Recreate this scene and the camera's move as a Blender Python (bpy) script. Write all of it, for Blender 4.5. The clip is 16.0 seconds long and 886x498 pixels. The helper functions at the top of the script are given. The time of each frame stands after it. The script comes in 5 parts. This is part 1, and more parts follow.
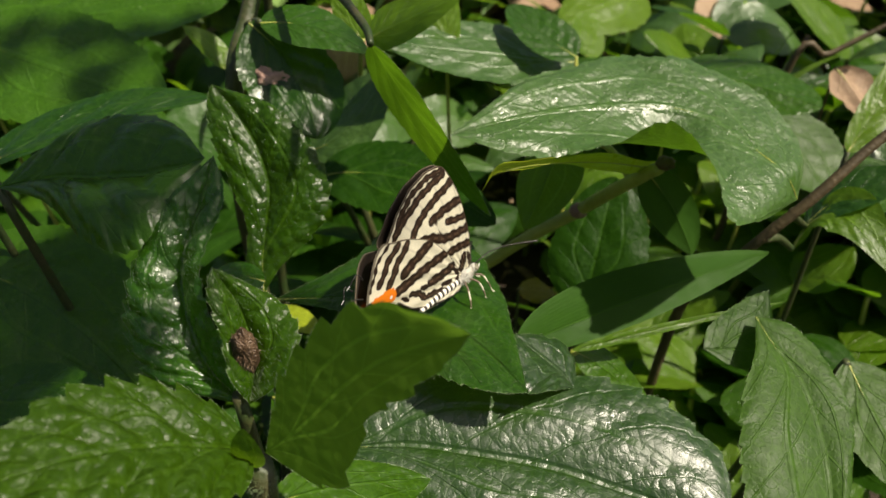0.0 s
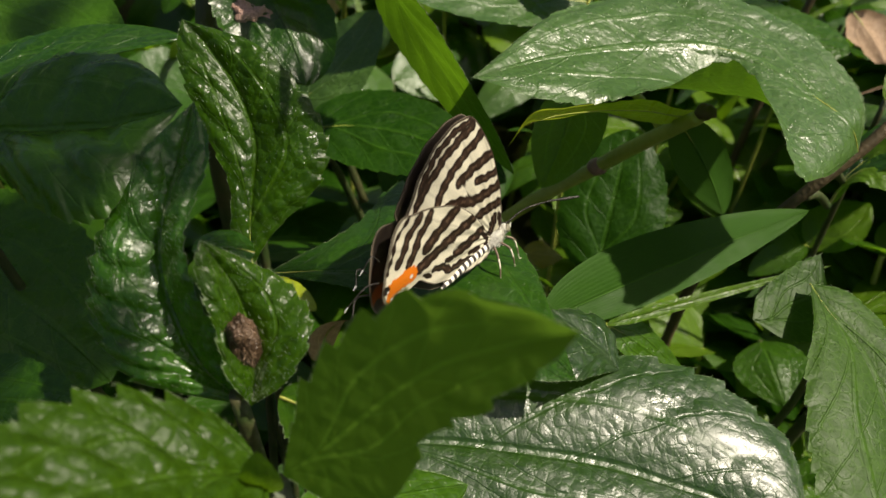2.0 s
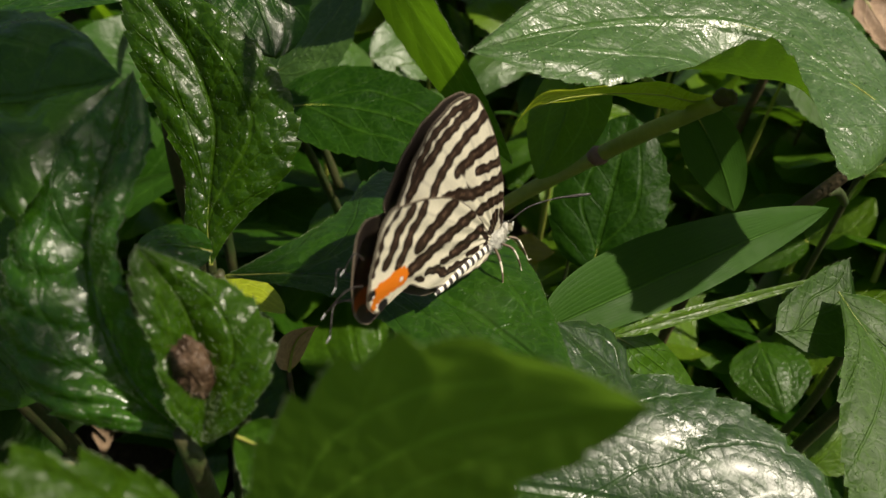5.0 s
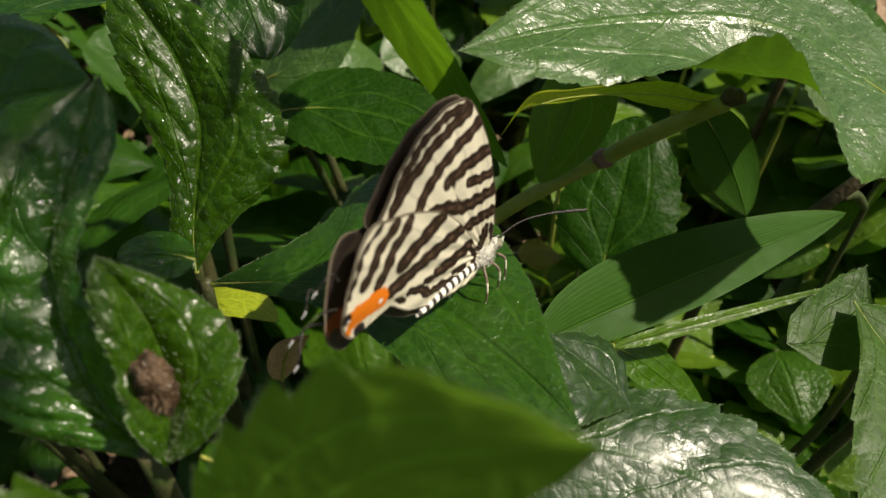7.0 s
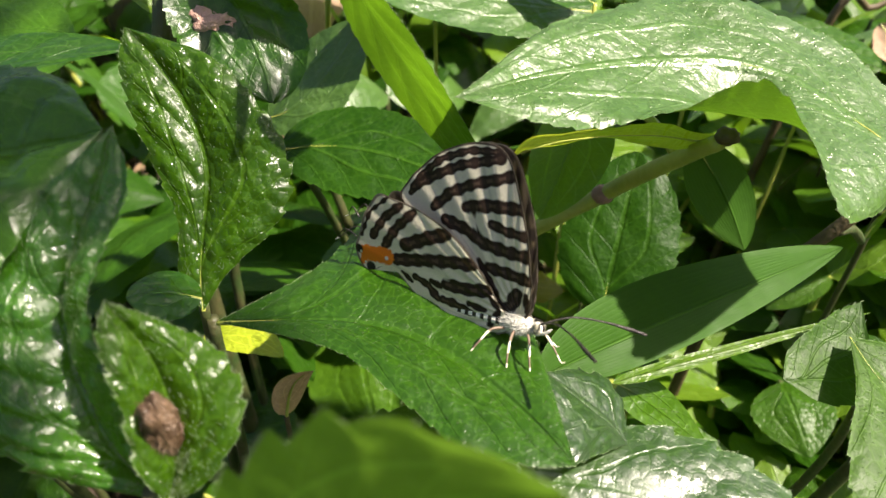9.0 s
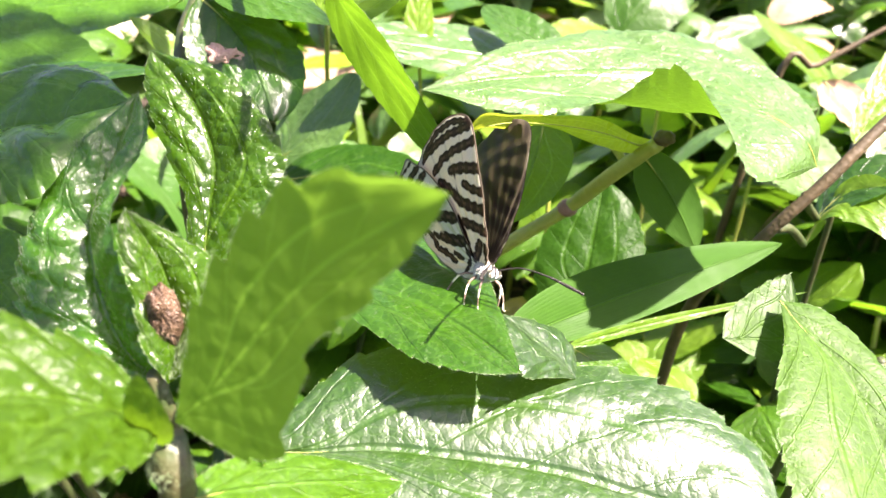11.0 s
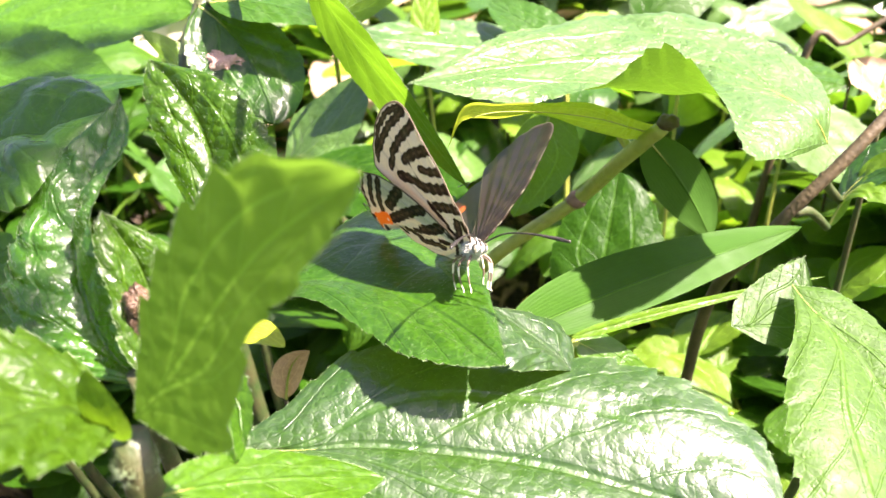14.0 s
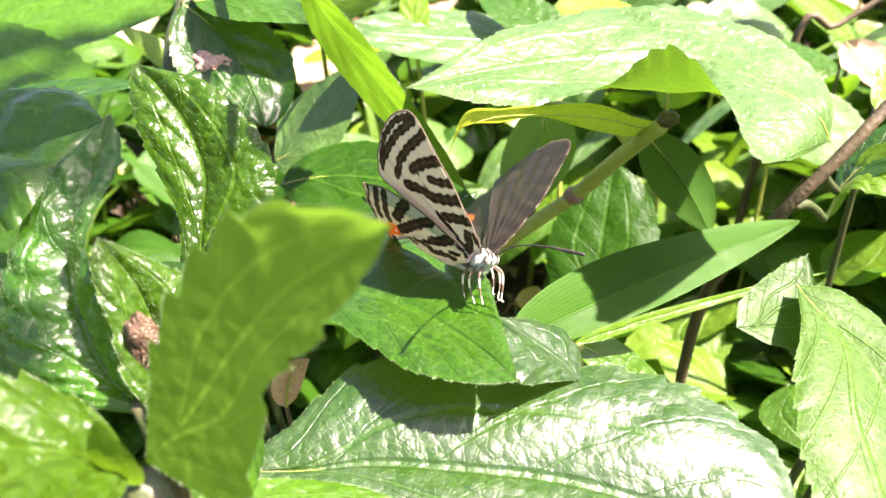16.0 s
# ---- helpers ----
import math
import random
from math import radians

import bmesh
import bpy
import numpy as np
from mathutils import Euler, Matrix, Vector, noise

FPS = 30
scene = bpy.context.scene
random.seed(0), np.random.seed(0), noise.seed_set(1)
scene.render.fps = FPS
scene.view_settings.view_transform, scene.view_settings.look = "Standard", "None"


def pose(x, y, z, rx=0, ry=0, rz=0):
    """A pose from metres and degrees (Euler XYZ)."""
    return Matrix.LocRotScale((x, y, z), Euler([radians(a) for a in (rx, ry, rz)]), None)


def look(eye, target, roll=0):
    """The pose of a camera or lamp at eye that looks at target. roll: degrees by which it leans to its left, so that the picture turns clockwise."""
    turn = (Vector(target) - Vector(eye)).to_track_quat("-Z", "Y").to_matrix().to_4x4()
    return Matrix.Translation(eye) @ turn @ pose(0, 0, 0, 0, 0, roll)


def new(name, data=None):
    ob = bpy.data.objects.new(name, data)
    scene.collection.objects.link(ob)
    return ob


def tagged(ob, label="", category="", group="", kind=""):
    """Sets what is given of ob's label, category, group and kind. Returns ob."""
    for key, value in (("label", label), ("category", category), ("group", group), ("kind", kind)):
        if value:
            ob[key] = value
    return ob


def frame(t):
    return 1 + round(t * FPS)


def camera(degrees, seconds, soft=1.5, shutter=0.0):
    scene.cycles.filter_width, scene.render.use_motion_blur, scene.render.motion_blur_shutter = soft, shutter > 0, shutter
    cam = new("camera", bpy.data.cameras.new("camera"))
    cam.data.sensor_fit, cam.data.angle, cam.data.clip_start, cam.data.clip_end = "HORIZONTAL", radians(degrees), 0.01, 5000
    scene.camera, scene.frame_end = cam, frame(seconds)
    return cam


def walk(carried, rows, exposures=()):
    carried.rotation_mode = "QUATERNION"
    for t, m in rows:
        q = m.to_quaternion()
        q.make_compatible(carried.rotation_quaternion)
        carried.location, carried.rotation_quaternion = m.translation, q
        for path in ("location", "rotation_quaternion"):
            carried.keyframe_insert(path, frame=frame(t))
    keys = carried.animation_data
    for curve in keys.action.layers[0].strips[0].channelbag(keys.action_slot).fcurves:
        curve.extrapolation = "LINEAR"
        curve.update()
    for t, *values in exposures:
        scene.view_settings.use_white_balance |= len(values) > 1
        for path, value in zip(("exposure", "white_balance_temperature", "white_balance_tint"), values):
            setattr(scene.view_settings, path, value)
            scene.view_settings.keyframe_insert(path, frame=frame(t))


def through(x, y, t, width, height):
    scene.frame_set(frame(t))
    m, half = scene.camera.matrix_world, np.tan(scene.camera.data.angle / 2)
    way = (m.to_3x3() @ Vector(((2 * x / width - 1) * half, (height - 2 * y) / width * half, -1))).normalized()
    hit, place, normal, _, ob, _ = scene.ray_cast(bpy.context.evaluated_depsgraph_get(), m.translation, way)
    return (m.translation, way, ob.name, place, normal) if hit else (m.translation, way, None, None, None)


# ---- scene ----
# lengths in the tables below are millimetres; MM turns them into metres
MM = 0.001
cam = camera(64.80, 16.0)
PATH = [
    (0, 0.08, 0.04, 150.07, 55.07, -0.01, -0.01),
    (0.5, -2.35, 2.20, 149.11, 54.13, -0.65, -2.91),
    (1, -2.16, 3.92, 149.32, 53.11, -1.55, -3.84),
    (1.5, -5.16, 6.90, 146.66, 52.14, -0.89, -3.47),
    (2, -5.98, 9.93, 143.81, 51.71, -1.26, -2.93),
    (2.5, -5.73, 12.94, 142.10, 51.66, -1.38, -3.22),
    (3, -5.75, 15.39, 142.21, 52.08, -2.15, -4.03),
    (3.5, -5.78, 17.10, 139.44, 50.97, -2.67, -4.67),
    (4, -6.78, 17.89, 141.22, 50.78, -2.93, -4.98),
    (4.5, -6.90, 18.34, 140.19, 50.30, -3.15, -4.65),
    (7, -3.74, 20.64, 138.07, 50.39, -1.99, -2.72),
    (7.5, -2.49, 21.70, 138.28, 50.69, -1.98, -2.89),
    (8, -1.84, 21.60, 138.53, 50.75, -1.64, -2.85),
    (8.5, -1.69, 20.89, 137.30, 50.64, -1.35, -2.81),
    (9, -3.00, 20.04, 139.91, 52.59, -1.35, -2.30),
    (9.2, -3.22, 17.90, 139.45, 56.70, -1.29, -2.35),
    (9.5, -3.58, 14.53, 138.66, 56.94, -1.17, -2.76),
    (12, 2.63, 2.46, 130.33, 64.90, 0.62, -1.31),
    (12.5, 1.42, 2.37, 129.44, 65.26, 1.16, -1.61),
    (13, 4.67, 1.85, 129.66, 65.48, 1.02, -1.73),
    (13.5, 6.52, 2.07, 130.27, 64.70, 2.29, -0.12),
    (14, 5.90, 4.67, 132.13, 62.14, 3.30, 0.44),
    (14.5, 6.22, 5.62, 132.80, 61.78, 3.34, 0.34),
    (15, 4.11, 5.17, 133.17, 61.85, 3.45, 0.18),
    (15.5, 4.82, 5.29, 133.75, 61.86, 3.63, -0.16),
    (16, 4.05, 7.27, 134.37, 60.13, 3.73, -1.43),
]
walk(cam, [(t, pose(x * MM, y * MM, z * MM, rx, ry, rz)) for t, x, y, z, rx, ry, rz in PATH],
     exposures=((0.0, 0.58, 6700, 13), (2.5, 0.48, 6700, 13), (4.5, 0.34, 6700, 13), (6.8, 0.50, 6700, 13), (8.0, 0.62, 6700, 13), (8.7, 0.90, 6650, 14), (9.1, 2.05, 6550, 20), (9.6, 2.70, 6450, 28), (12.0, 2.96, 6400, 31), (16.0, 2.99, 6400, 31)))
cam.data.dof.use_dof = True
cam.data.dof.focus_distance = 0.068
cam.data.dof.aperture_fstop = 48.0

# ---- light ----
SUN_ELEVATION, SUN_AZIMUTH = radians(57), radians(105)   # azimuth from +y (ahead) towards +x (right)
world = bpy.data.worlds.new("sky")
scene.world = world
world.use_nodes = True
wn = world.node_tree
sky = wn.nodes.new("ShaderNodeTexSky")
sky.sky_type, sky.sun_disc = "NISHITA", False
sky.dust_density, sky.air_density, sky.ozone_density = 4.0, 1.0, 1.0
sky.sun_elevation, sky.sun_rotation = SUN_ELEVATION, SUN_AZIMUTH
wn.links.new(sky.outputs[0], wn.nodes["Background"].inputs[0])
wn.nodes["Background"].inputs[1].default_value = 0.050
sun = new("sun", bpy.data.lights.new("sun", "SUN"))
sun.data.energy, sun.data.angle, sun.data.color = 5.3, radians(1.2), (1.0, 0.92, 0.76)
toward = Vector((math.sin(SUN_AZIMUTH) * math.cos(SUN_ELEVATION), math.cos(SUN_AZIMUTH) * math.cos(SUN_ELEVATION), math.sin(SUN_ELEVATION)))
sun.matrix_world = look(toward, (0, 0, 0))


# ---- materials ----
def nodes_of(name):
    mat = bpy.data.materials.new(name)
    mat.use_nodes = True
    nt = mat.node_tree
    nt.nodes.clear()
    return mat, nt


class Net:
    """Short hand for building shader nets."""

    def __init__(self, nt):
        self.nt = nt

    def add(self, kind, **kw):
        n = self.nt.nodes.new(kind)
        for k, v in kw.items():
            setattr(n, k, v)
        return n

    def put(self, node, socket, value):
        s = node.inputs[socket]
        if isinstance(value, bpy.types.NodeSocket):
            self.nt.links.new(value, s)
        elif isinstance(value, tuple) and len(value) == 3 and s.type == "RGBA":
            s.default_value = (*value, 1)
        else:
            s.default_value = value

    def math(self, op, a, b=0.0, c=0.0):
        n = self.add("ShaderNodeMath", operation=op)
        for i, v in enumerate((a, b, c)):
            self.put(n, i, v)
        return n.outputs[0]

    def step(self, x, lo, hi, a=0.0, b=1.0):
        n = self.add("ShaderNodeMapRange", interpolation_type="SMOOTHSTEP")
        for i, v in enumerate((x, lo, hi, a, b)):
            self.put(n, i, v)
        return n.outputs[0]

    def mix(self, f, a, b, blend="MIX"):
        n = self.add("ShaderNodeMix", data_type="RGBA", blend_type=blend)
        self.put(n, 0, f), self.put(n, 6, a), self.put(n, 7, b)
        return n.outputs[2]

    def noise(self, vec, scale, detail=3.0, rough=0.55):
        n = self.add("ShaderNodeTexNoise")
        self.put(n, "Vector", vec), self.put(n, "Scale", scale), self.put(n, "Detail", detail), self.put(n, "Roughness", rough)
        return n.outputs[0]

    def add_wobble(self, vec, scale, much):
        n = self.add("ShaderNodeTexNoise")
        self.put(n, "Vector", vec), self.put(n, "Scale", scale)
        m = self.add("ShaderNodeVectorMath", operation="MULTIPLY_ADD")
        self.put(m, 0, n.outputs["Color"]), self.put(m, 1, (much, much, much)), self.put(m, 2, vec)
        return m.outputs[0]

    def voronoi(self, vec, scale, feature="F1", randomness=1.0):
        n = self.add("ShaderNodeTexVoronoi", feature=feature)
        self.put(n, "Vector", vec), self.put(n, "Scale", scale), self.put(n, "Randomness", randomness)
        return n.outputs["Distance"]

    def bump(self, height, strength, distance):
        n = self.add("ShaderNodeBump")
        self.put(n, "Height", height), self.put(n, "Strength", strength), self.put(n, "Distance", distance)
        return n.outputs[0]

    def surface(self, color, rough, normal=None, through=None, amount=0.0, coat=0.0, spec=0.4):
        p = self.add("ShaderNodeBsdfPrincipled")
        self.put(p, "Base Color", color), self.put(p, "Roughness", rough), self.put(p, "Specular IOR Level", spec)
        if coat:
            self.put(p, "Coat Weight", min(coat, 1.0)), self.put(p, "Coat Roughness", 0.16 if coat > 0.6 else 0.24), self.put(p, "Coat IOR", 1.75 if coat > 0.6 else 1.5)
        if normal is not None:
            self.put(p, "Normal", normal)
        out = self.add("ShaderNodeOutputMaterial")
        last = p.outputs[0]
        if through is not None:
            t = self.add("ShaderNodeBsdfTranslucent")
            self.put(t, "Color", through)
            m = self.add("ShaderNodeMixShader")
            self.put(m, 0, amount)
            self.nt.links.new(last, m.inputs[1])
            self.nt.links.new(t.outputs[0], m.inputs[2])
            last = m.outputs[0]
        self.nt.links.new(last, out.inputs[0])


def leaf_material(name, dark, light, glow, rough=0.36, amount=0.38, veins=5.5, pleat=0.29, specks=0.6, coat=0.0, grass=False, blotch=None, crinkle=1.0, shine=0.34, vein_tone=0.22, quilt=0.0, grain=1.0):
    """A living leaf: veins and net by its uv map (u along the blade, v from midrib to edge), hair bases, mottling, light coming through."""
    mat, nt = nodes_of(name)
    g = Net(nt)
    uv = g.add("ShaderNodeUVMap").outputs[0]
    sep = g.add("ShaderNodeSeparateXYZ")
    g.put(sep, 0, uv)
    u, v = sep.outputs[0], g.math("ABSOLUTE", sep.outputs[1])
    ob = g.add("ShaderNodeTexCoord").outputs["Object"]
    info = g.add("ShaderNodeObjectInfo").outputs["Random"]
    wob = g.math("MULTIPLY", g.math("SUBTRACT", g.noise(ob, 160.0), 0.5), 0.35)
    mid = g.step(v, 0.02, 0.06, 1.0, 0.0)
    if grass:
        lane = g.math("PINGPONG", g.math("MULTIPLY", v, 9.0), 0.5)
        side = g.step(lane, 0.10, 0.22, 0.12, 0.0)
        net = g.noise(ob, 900.0)
    else:
        lane = g.math("PINGPONG", g.math("ADD", g.math("SUBTRACT", g.math("MULTIPLY", u, veins), g.math("MULTIPLY", v, pleat * veins)), wob), 0.5)
        side = g.math("MULTIPLY", g.step(lane, 0.01, 0.045, 0.55, 0.0), g.step(v, 0.85, 1.0, 1.0, 0.2))
        run = g.math("MULTIPLY", g.step(u, 0.06, 0.46), g.step(u, 0.5, 1.0, 0.47, 0.40))      # two side nerves, from near the base to the tip
        nerve = g.math("ABSOLUTE", g.math("SUBTRACT", v, run))
        side = g.math("MAXIMUM", side, g.math("MULTIPLY", g.step(nerve, 0.012, 0.05, 0.95, 0.0), g.step(u, 0.7, 0.95, 1.0, 0.0)))
        net = g.step(g.voronoi(ob, 900.0, "DISTANCE_TO_EDGE"), 0.0, 0.12, 1.0, 0.0)
    vein = g.math("MAXIMUM", mid, side)
    dots = g.step(g.voronoi(ob, 1300.0), 0.10, 0.26, 1.0, 0.0)
    patch = g.noise(ob, 70.0, 4.0)
    fine = g.noise(ob, 1400.0, 2.0)
    tone = g.math("ADD", g.math("MULTIPLY", patch, 0.7), g.math("MULTIPLY", info, 0.45))
    col = g.mix(g.step(tone, 0.25, 0.9), dark, light)
    col = g.mix(g.math("MULTIPLY", fine, 0.6), col, tuple(c * 0.5 for c in dark))
    pale = tuple(1.7 * c + a for c, a in zip(light, (0.022, 0.034, 0.006)))
    col = g.mix(g.math("MULTIPLY", vein, vein_tone), col, pale)
    col = g.mix(g.math("MULTIPLY", net, 0.16), col, pale)
    col = g.mix(g.math("MULTIPLY", dots, specks * 0.10), col, (0.26, 0.36, 0.15))
    if blotch:
        b = g.math("MULTIPLY", g.step(g.noise(ob, 190.0, 2.0), 0.68, 0.75), 0.7)
        col = g.mix(b, col, blotch)
    edge = g.math("MULTIPLY", g.step(v, 0.95, 1.0), 0.12)
    col = g.mix(edge, col, pale)
    # relief in millimetres: sunk veins, crinkle, fine pimples and hair bases
    h = g.math("MULTIPLY", g.math("ADD", mid, g.math("MULTIPLY", side, 0.7)), -0.14)
    h = g.math("SUBTRACT", h, g.math("MULTIPLY", net, 0.014))
    h = g.math("ADD", h, g.math("MULTIPLY", dots, 0.06 * specks))
    h = g.math("ADD", h, g.math("MULTIPLY", g.noise(ob, 330.0, 2.0), 0.34 * crinkle))
    h = g.math("ADD", h, g.math("MULTIPLY", g.noise(ob, 1500.0, 2.0), 0.07 * crinkle))
    h = g.math("ADD", h, g.math("MULTIPLY", g.noise(ob, 130.0, 1.0), 0.7 * crinkle))
    h = g.math("ADD", h, g.math("MULTIPLY", g.noise(ob, 2600.0, 2.0), 0.045 * grain))
    if quilt:
        puff = g.math("SUBTRACT", 0.6, g.math("MULTIPLY", g.voronoi(g.add_wobble(ob, 420.0, 0.0006), 800.0), 1.0))
        h = g.math("ADD", h, g.math("MULTIPLY", puff, 0.22 * quilt))
    nrm = g.bump(h, 1.0, 0.001)
    ro = g.step(g.noise(ob, 300.0), 0.3, 0.7, rough - 0.07, rough + 0.10)
    gl = g.mix(g.math("MULTIPLY", vein, 0.6), glow, tuple(min(1.0, c * 1.35) for c in glow))
    gl = g.mix(g.math("MULTIPLY", patch, 0.5), gl, tuple(c * 0.7 for c in glow))
    g.surface(col, ro, nrm, gl, amount, coat, shine)
    return mat


M_LEAF = leaf_material("leaf_green", (0.01, 0.044, 0.001), (0.026, 0.084, 0.003), (0.13, 0.30, 0.010), rough=0.34, amount=0.26, specks=0.45, coat=0.22, crinkle=0.5, quilt=0.5, vein_tone=0.12, shine=0.34)
# darker, duller leaf green: the shade of the hollows is put into its colour
M_SHADED = leaf_material("leaf_shaded_green", (0.007, 0.034, 0.001), (0.02, 0.066, 0.003), (0.09, 0.23, 0.008), rough=0.42, amount=0.25, specks=0.2, crinkle=1.1, shine=0.13)
M_GLOSS = leaf_material("leaf_glossy", (0.02, 0.078, 0.003), (0.046, 0.126, 0.006), (0.12, 0.30, 0.015), rough=0.26, amount=0.34, specks=0.1, coat=0.1, crinkle=0.7, shine=0.42, quilt=0.5, vein_tone=0.1)
M_PALE = leaf_material("leaf_pale", (0.028, 0.076, 0.01), (0.054, 0.118, 0.02), (0.14, 0.32, 0.012), rough=0.36, amount=0.20, specks=0.8, crinkle=0.9, shine=0.68, vein_tone=0.12, quilt=0.6)
M_SHEEN = leaf_material("leaf_sheen", (0.006, 0.029, 0.001), (0.016, 0.053, 0.002), (0.14, 0.32, 0.012), rough=0.42, amount=0.15, specks=0.35, crinkle=0.22, shine=0.8, vein_tone=0.14, quilt=0.7, coat=0.15)
M_YOUNG = leaf_material("leaf_young", (0.061, 0.135, 0.006), (0.116, 0.210, 0.011), (0.24, 0.46, 0.012), rough=0.36, amount=0.42, specks=0.35)
M_YELLOW = leaf_material("leaf_yellowish", (0.28, 0.36, 0.015), (0.50, 0.58, 0.04), (0.70, 0.85, 0.04), rough=0.34, amount=0.42, specks=0.3, coat=0.3)
M_BLOTCH = leaf_material("leaf_blotched", (0.017, 0.074, 0.004), (0.041, 0.126, 0.008), (0.13, 0.38, 0.01), rough=0.26, specks=0.7, amount=0.4, coat=0.15, crinkle=1.3, shine=0.6, blotch=(0.06, 0.034, 0.018), quilt=1.5, vein_tone=0.12)
M_GRASS = leaf_material("grass_blade", (0.016, 0.058, 0.003), (0.032, 0.092, 0.007), (0.12, 0.24, 0.012), rough=0.58, amount=0.22, specks=0.0, grass=True, crinkle=0.12, shine=0.15, grain=0.2)
M_FRESH = leaf_material("leaf_fresh", (0.024, 0.078, 0.002), (0.054, 0.132, 0.004), (0.18, 0.40, 0.012), rough=0.36, amount=0.36, specks=0.35, coat=0.2, crinkle=0.7, vein_tone=0.15, quilt=0.8, shine=0.34)
M_MATTE = leaf_material("leaf_matte", (0.018, 0.056, 0.003), (0.037, 0.09, 0.006), (0.15, 0.34, 0.012), rough=0.52, amount=0.22, specks=0.5, crinkle=0.5, shine=0.22, quilt=0.12, vein_tone=0.1)
M_SHINY = leaf_material("leaf_yellow_green_shiny", (0.016, 0.05, 0.002), (0.036, 0.086, 0.003), (0.18, 0.34, 0.007), rough=0.24, amount=0.3, specks=0.5, coat=0.1, crinkle=0.55, shine=0.24, quilt=1.5)
M_FORE = leaf_material("leaf_thin_green", (0.02, 0.048, 0.004), (0.044, 0.086, 0.007), (0.28, 0.54, 0.04), rough=0.42, amount=0.5, specks=0.3, crinkle=1.0, shine=0.1, vein_tone=0.9, quilt=1.0, grain=0.4)
M_FURROW = leaf_material("leaf_furrowed", (0.01, 0.036, 0.001), (0.026, 0.064, 0.002), (0.34, 0.56, 0.008), rough=0.40, amount=0.22, specks=0.4, crinkle=1.2, shine=0.2, vein_tone=0.15, quilt=2.0)
M_DULL = leaf_material("leaf_dull_yellow", (0.12, 0.11, 0.012), (0.24, 0.20, 0.02), (0.40, 0.36, 0.03), rough=0.5, amount=0.4, specks=0.3)
M_STRAW = leaf_material("leaf_dry", (0.24, 0.15, 0.09), (0.42, 0.30, 0.20), (0.45, 0.30, 0.15), rough=0.7, amount=0.2, specks=0.2)

# peach dry leaf, its colour lightened to stand in for sunlight on it
M_PEACH_SUNLIT = leaf_material("leaf_dry_peach_sunlit", (0.46, 0.27, 0.15), (0.62, 0.42, 0.27), (0.5, 0.3, 0.15), rough=0.6, amount=0.25, specks=0.2)


def plain_material(name, a, b, scale, rough, relief=0.0002, amount=0.0, glow=(0, 0, 0), spec=0.4):
    mat, nt = nodes_of(name)
    g = Net(nt)
    ob = g.add("ShaderNodeTexCoord").outputs["Object"]
    n1, n2 = g.noise(ob, scale, 4.0), g.noise(ob, scale * 6, 2.0)
    col = g.mix(g.step(g.math("ADD", g.math("MULTIPLY", n1, 0.7), g.math("MULTIPLY", n2, 0.3)), 0.3, 0.7), a, b)
    nrm = g.bump(g.math("ADD", n1, n2), 0.7, relief)
    g.surface(col, rough, nrm, glow if amount else None, amount, 0.0, spec)
    return mat


M_STEM = plain_material("stem_brown_green", (0.022, 0.046, 0.010), (0.055, 0.050, 0.020), 260, 0.5)
M_STALK = plain_material("stalk_green", (0.24, 0.28, 0.045), (0.33, 0.34, 0.07), 200, 0.42)
M_NODE = plain_material("stalk_node_purple", (0.17, 0.08, 0.08), (0.24, 0.14, 0.11), 400, 0.5)
M_BARK = plain_material("bark_brown", (0.045, 0.034, 0.013), (0.090, 0.064, 0.028), 300, 0.6)
M_HAIR = plain_material("plant_hair", (0.13, 0.19, 0.09), (0.22, 0.29, 0.15), 500, 0.5, 0.0, 0.3, (0.30, 0.36, 0.22))
M_GALL = plain_material("gall_brown", (0.035, 0.020, 0.010), (0.12, 0.076, 0.044), 700, 0.28, 0.0007)
M_GALLHAIR = plain_material("gall_hair", (0.16, 0.09, 0.05), (0.36, 0.26, 0.18), 700, 0.4)
M_PINK = plain_material("gall_pink", (0.30, 0.17, 0.13), (0.45, 0.30, 0.24), 500, 0.6, 0.0004)
M_SOIL = plain_material("soil", (0.016, 0.011, 0.007), (0.060, 0.042, 0.026), 60, 0.95, 0.003)
M_LITTER = plain_material("litter", (0.10, 0.065, 0.035), (0.30, 0.21, 0.13), 90, 0.8, 0.0004)


# ---- builders ----
def part(name, bm, material, parent, label="", smooth=True):
    """Links a bmesh as one mesh object under parent."""
    me = bpy.data.meshes.new(name)
    bm.to_mesh(me)
    bm.free()
    return part_of(name, me, material, parent, label, smooth)


def part_of(name, me, material, parent, label="", smooth=True):
    if material is not None and not me.materials:
        me.materials.append(material)
    if smooth:
        me.polygons.foreach_set("use_smooth", [True] * len(me.polygons))
    ob = new(name, me)
    ob.parent = parent
    if label:
        ob["label"] = label
    return ob


def thing(name, at, label, category, group=""):
    ob = new(name)
    ob.empty_display_size = 0.005
    ob.location = Vector(at) * MM
    return tagged(ob, label, category, group)


def profile(kind, s):
    """Half width of a blade at s from base (0) to tip (1), as a share of the widest."""
    if kind == "ovate":
        return (s ** 0.62 * (1 - s) ** 0.80) / (0.437 ** 0.62 * 0.563 ** 0.80)
    if kind == "broad":
        return (s ** 0.45 * (1 - s) ** 0.60) / (0.4286 ** 0.45 * 0.5714 ** 0.60)
    if kind == "lance":
        return (s ** 0.55 * (1 - s) ** 0.75) / (0.423 ** 0.55 * 0.577 ** 0.75)
    return min(1.0, (s / 0.12) ** 0.5 if s < 0.12 else 1.0) * (1 - max(0.0, s - 0.35) / 0.65) ** 0.65


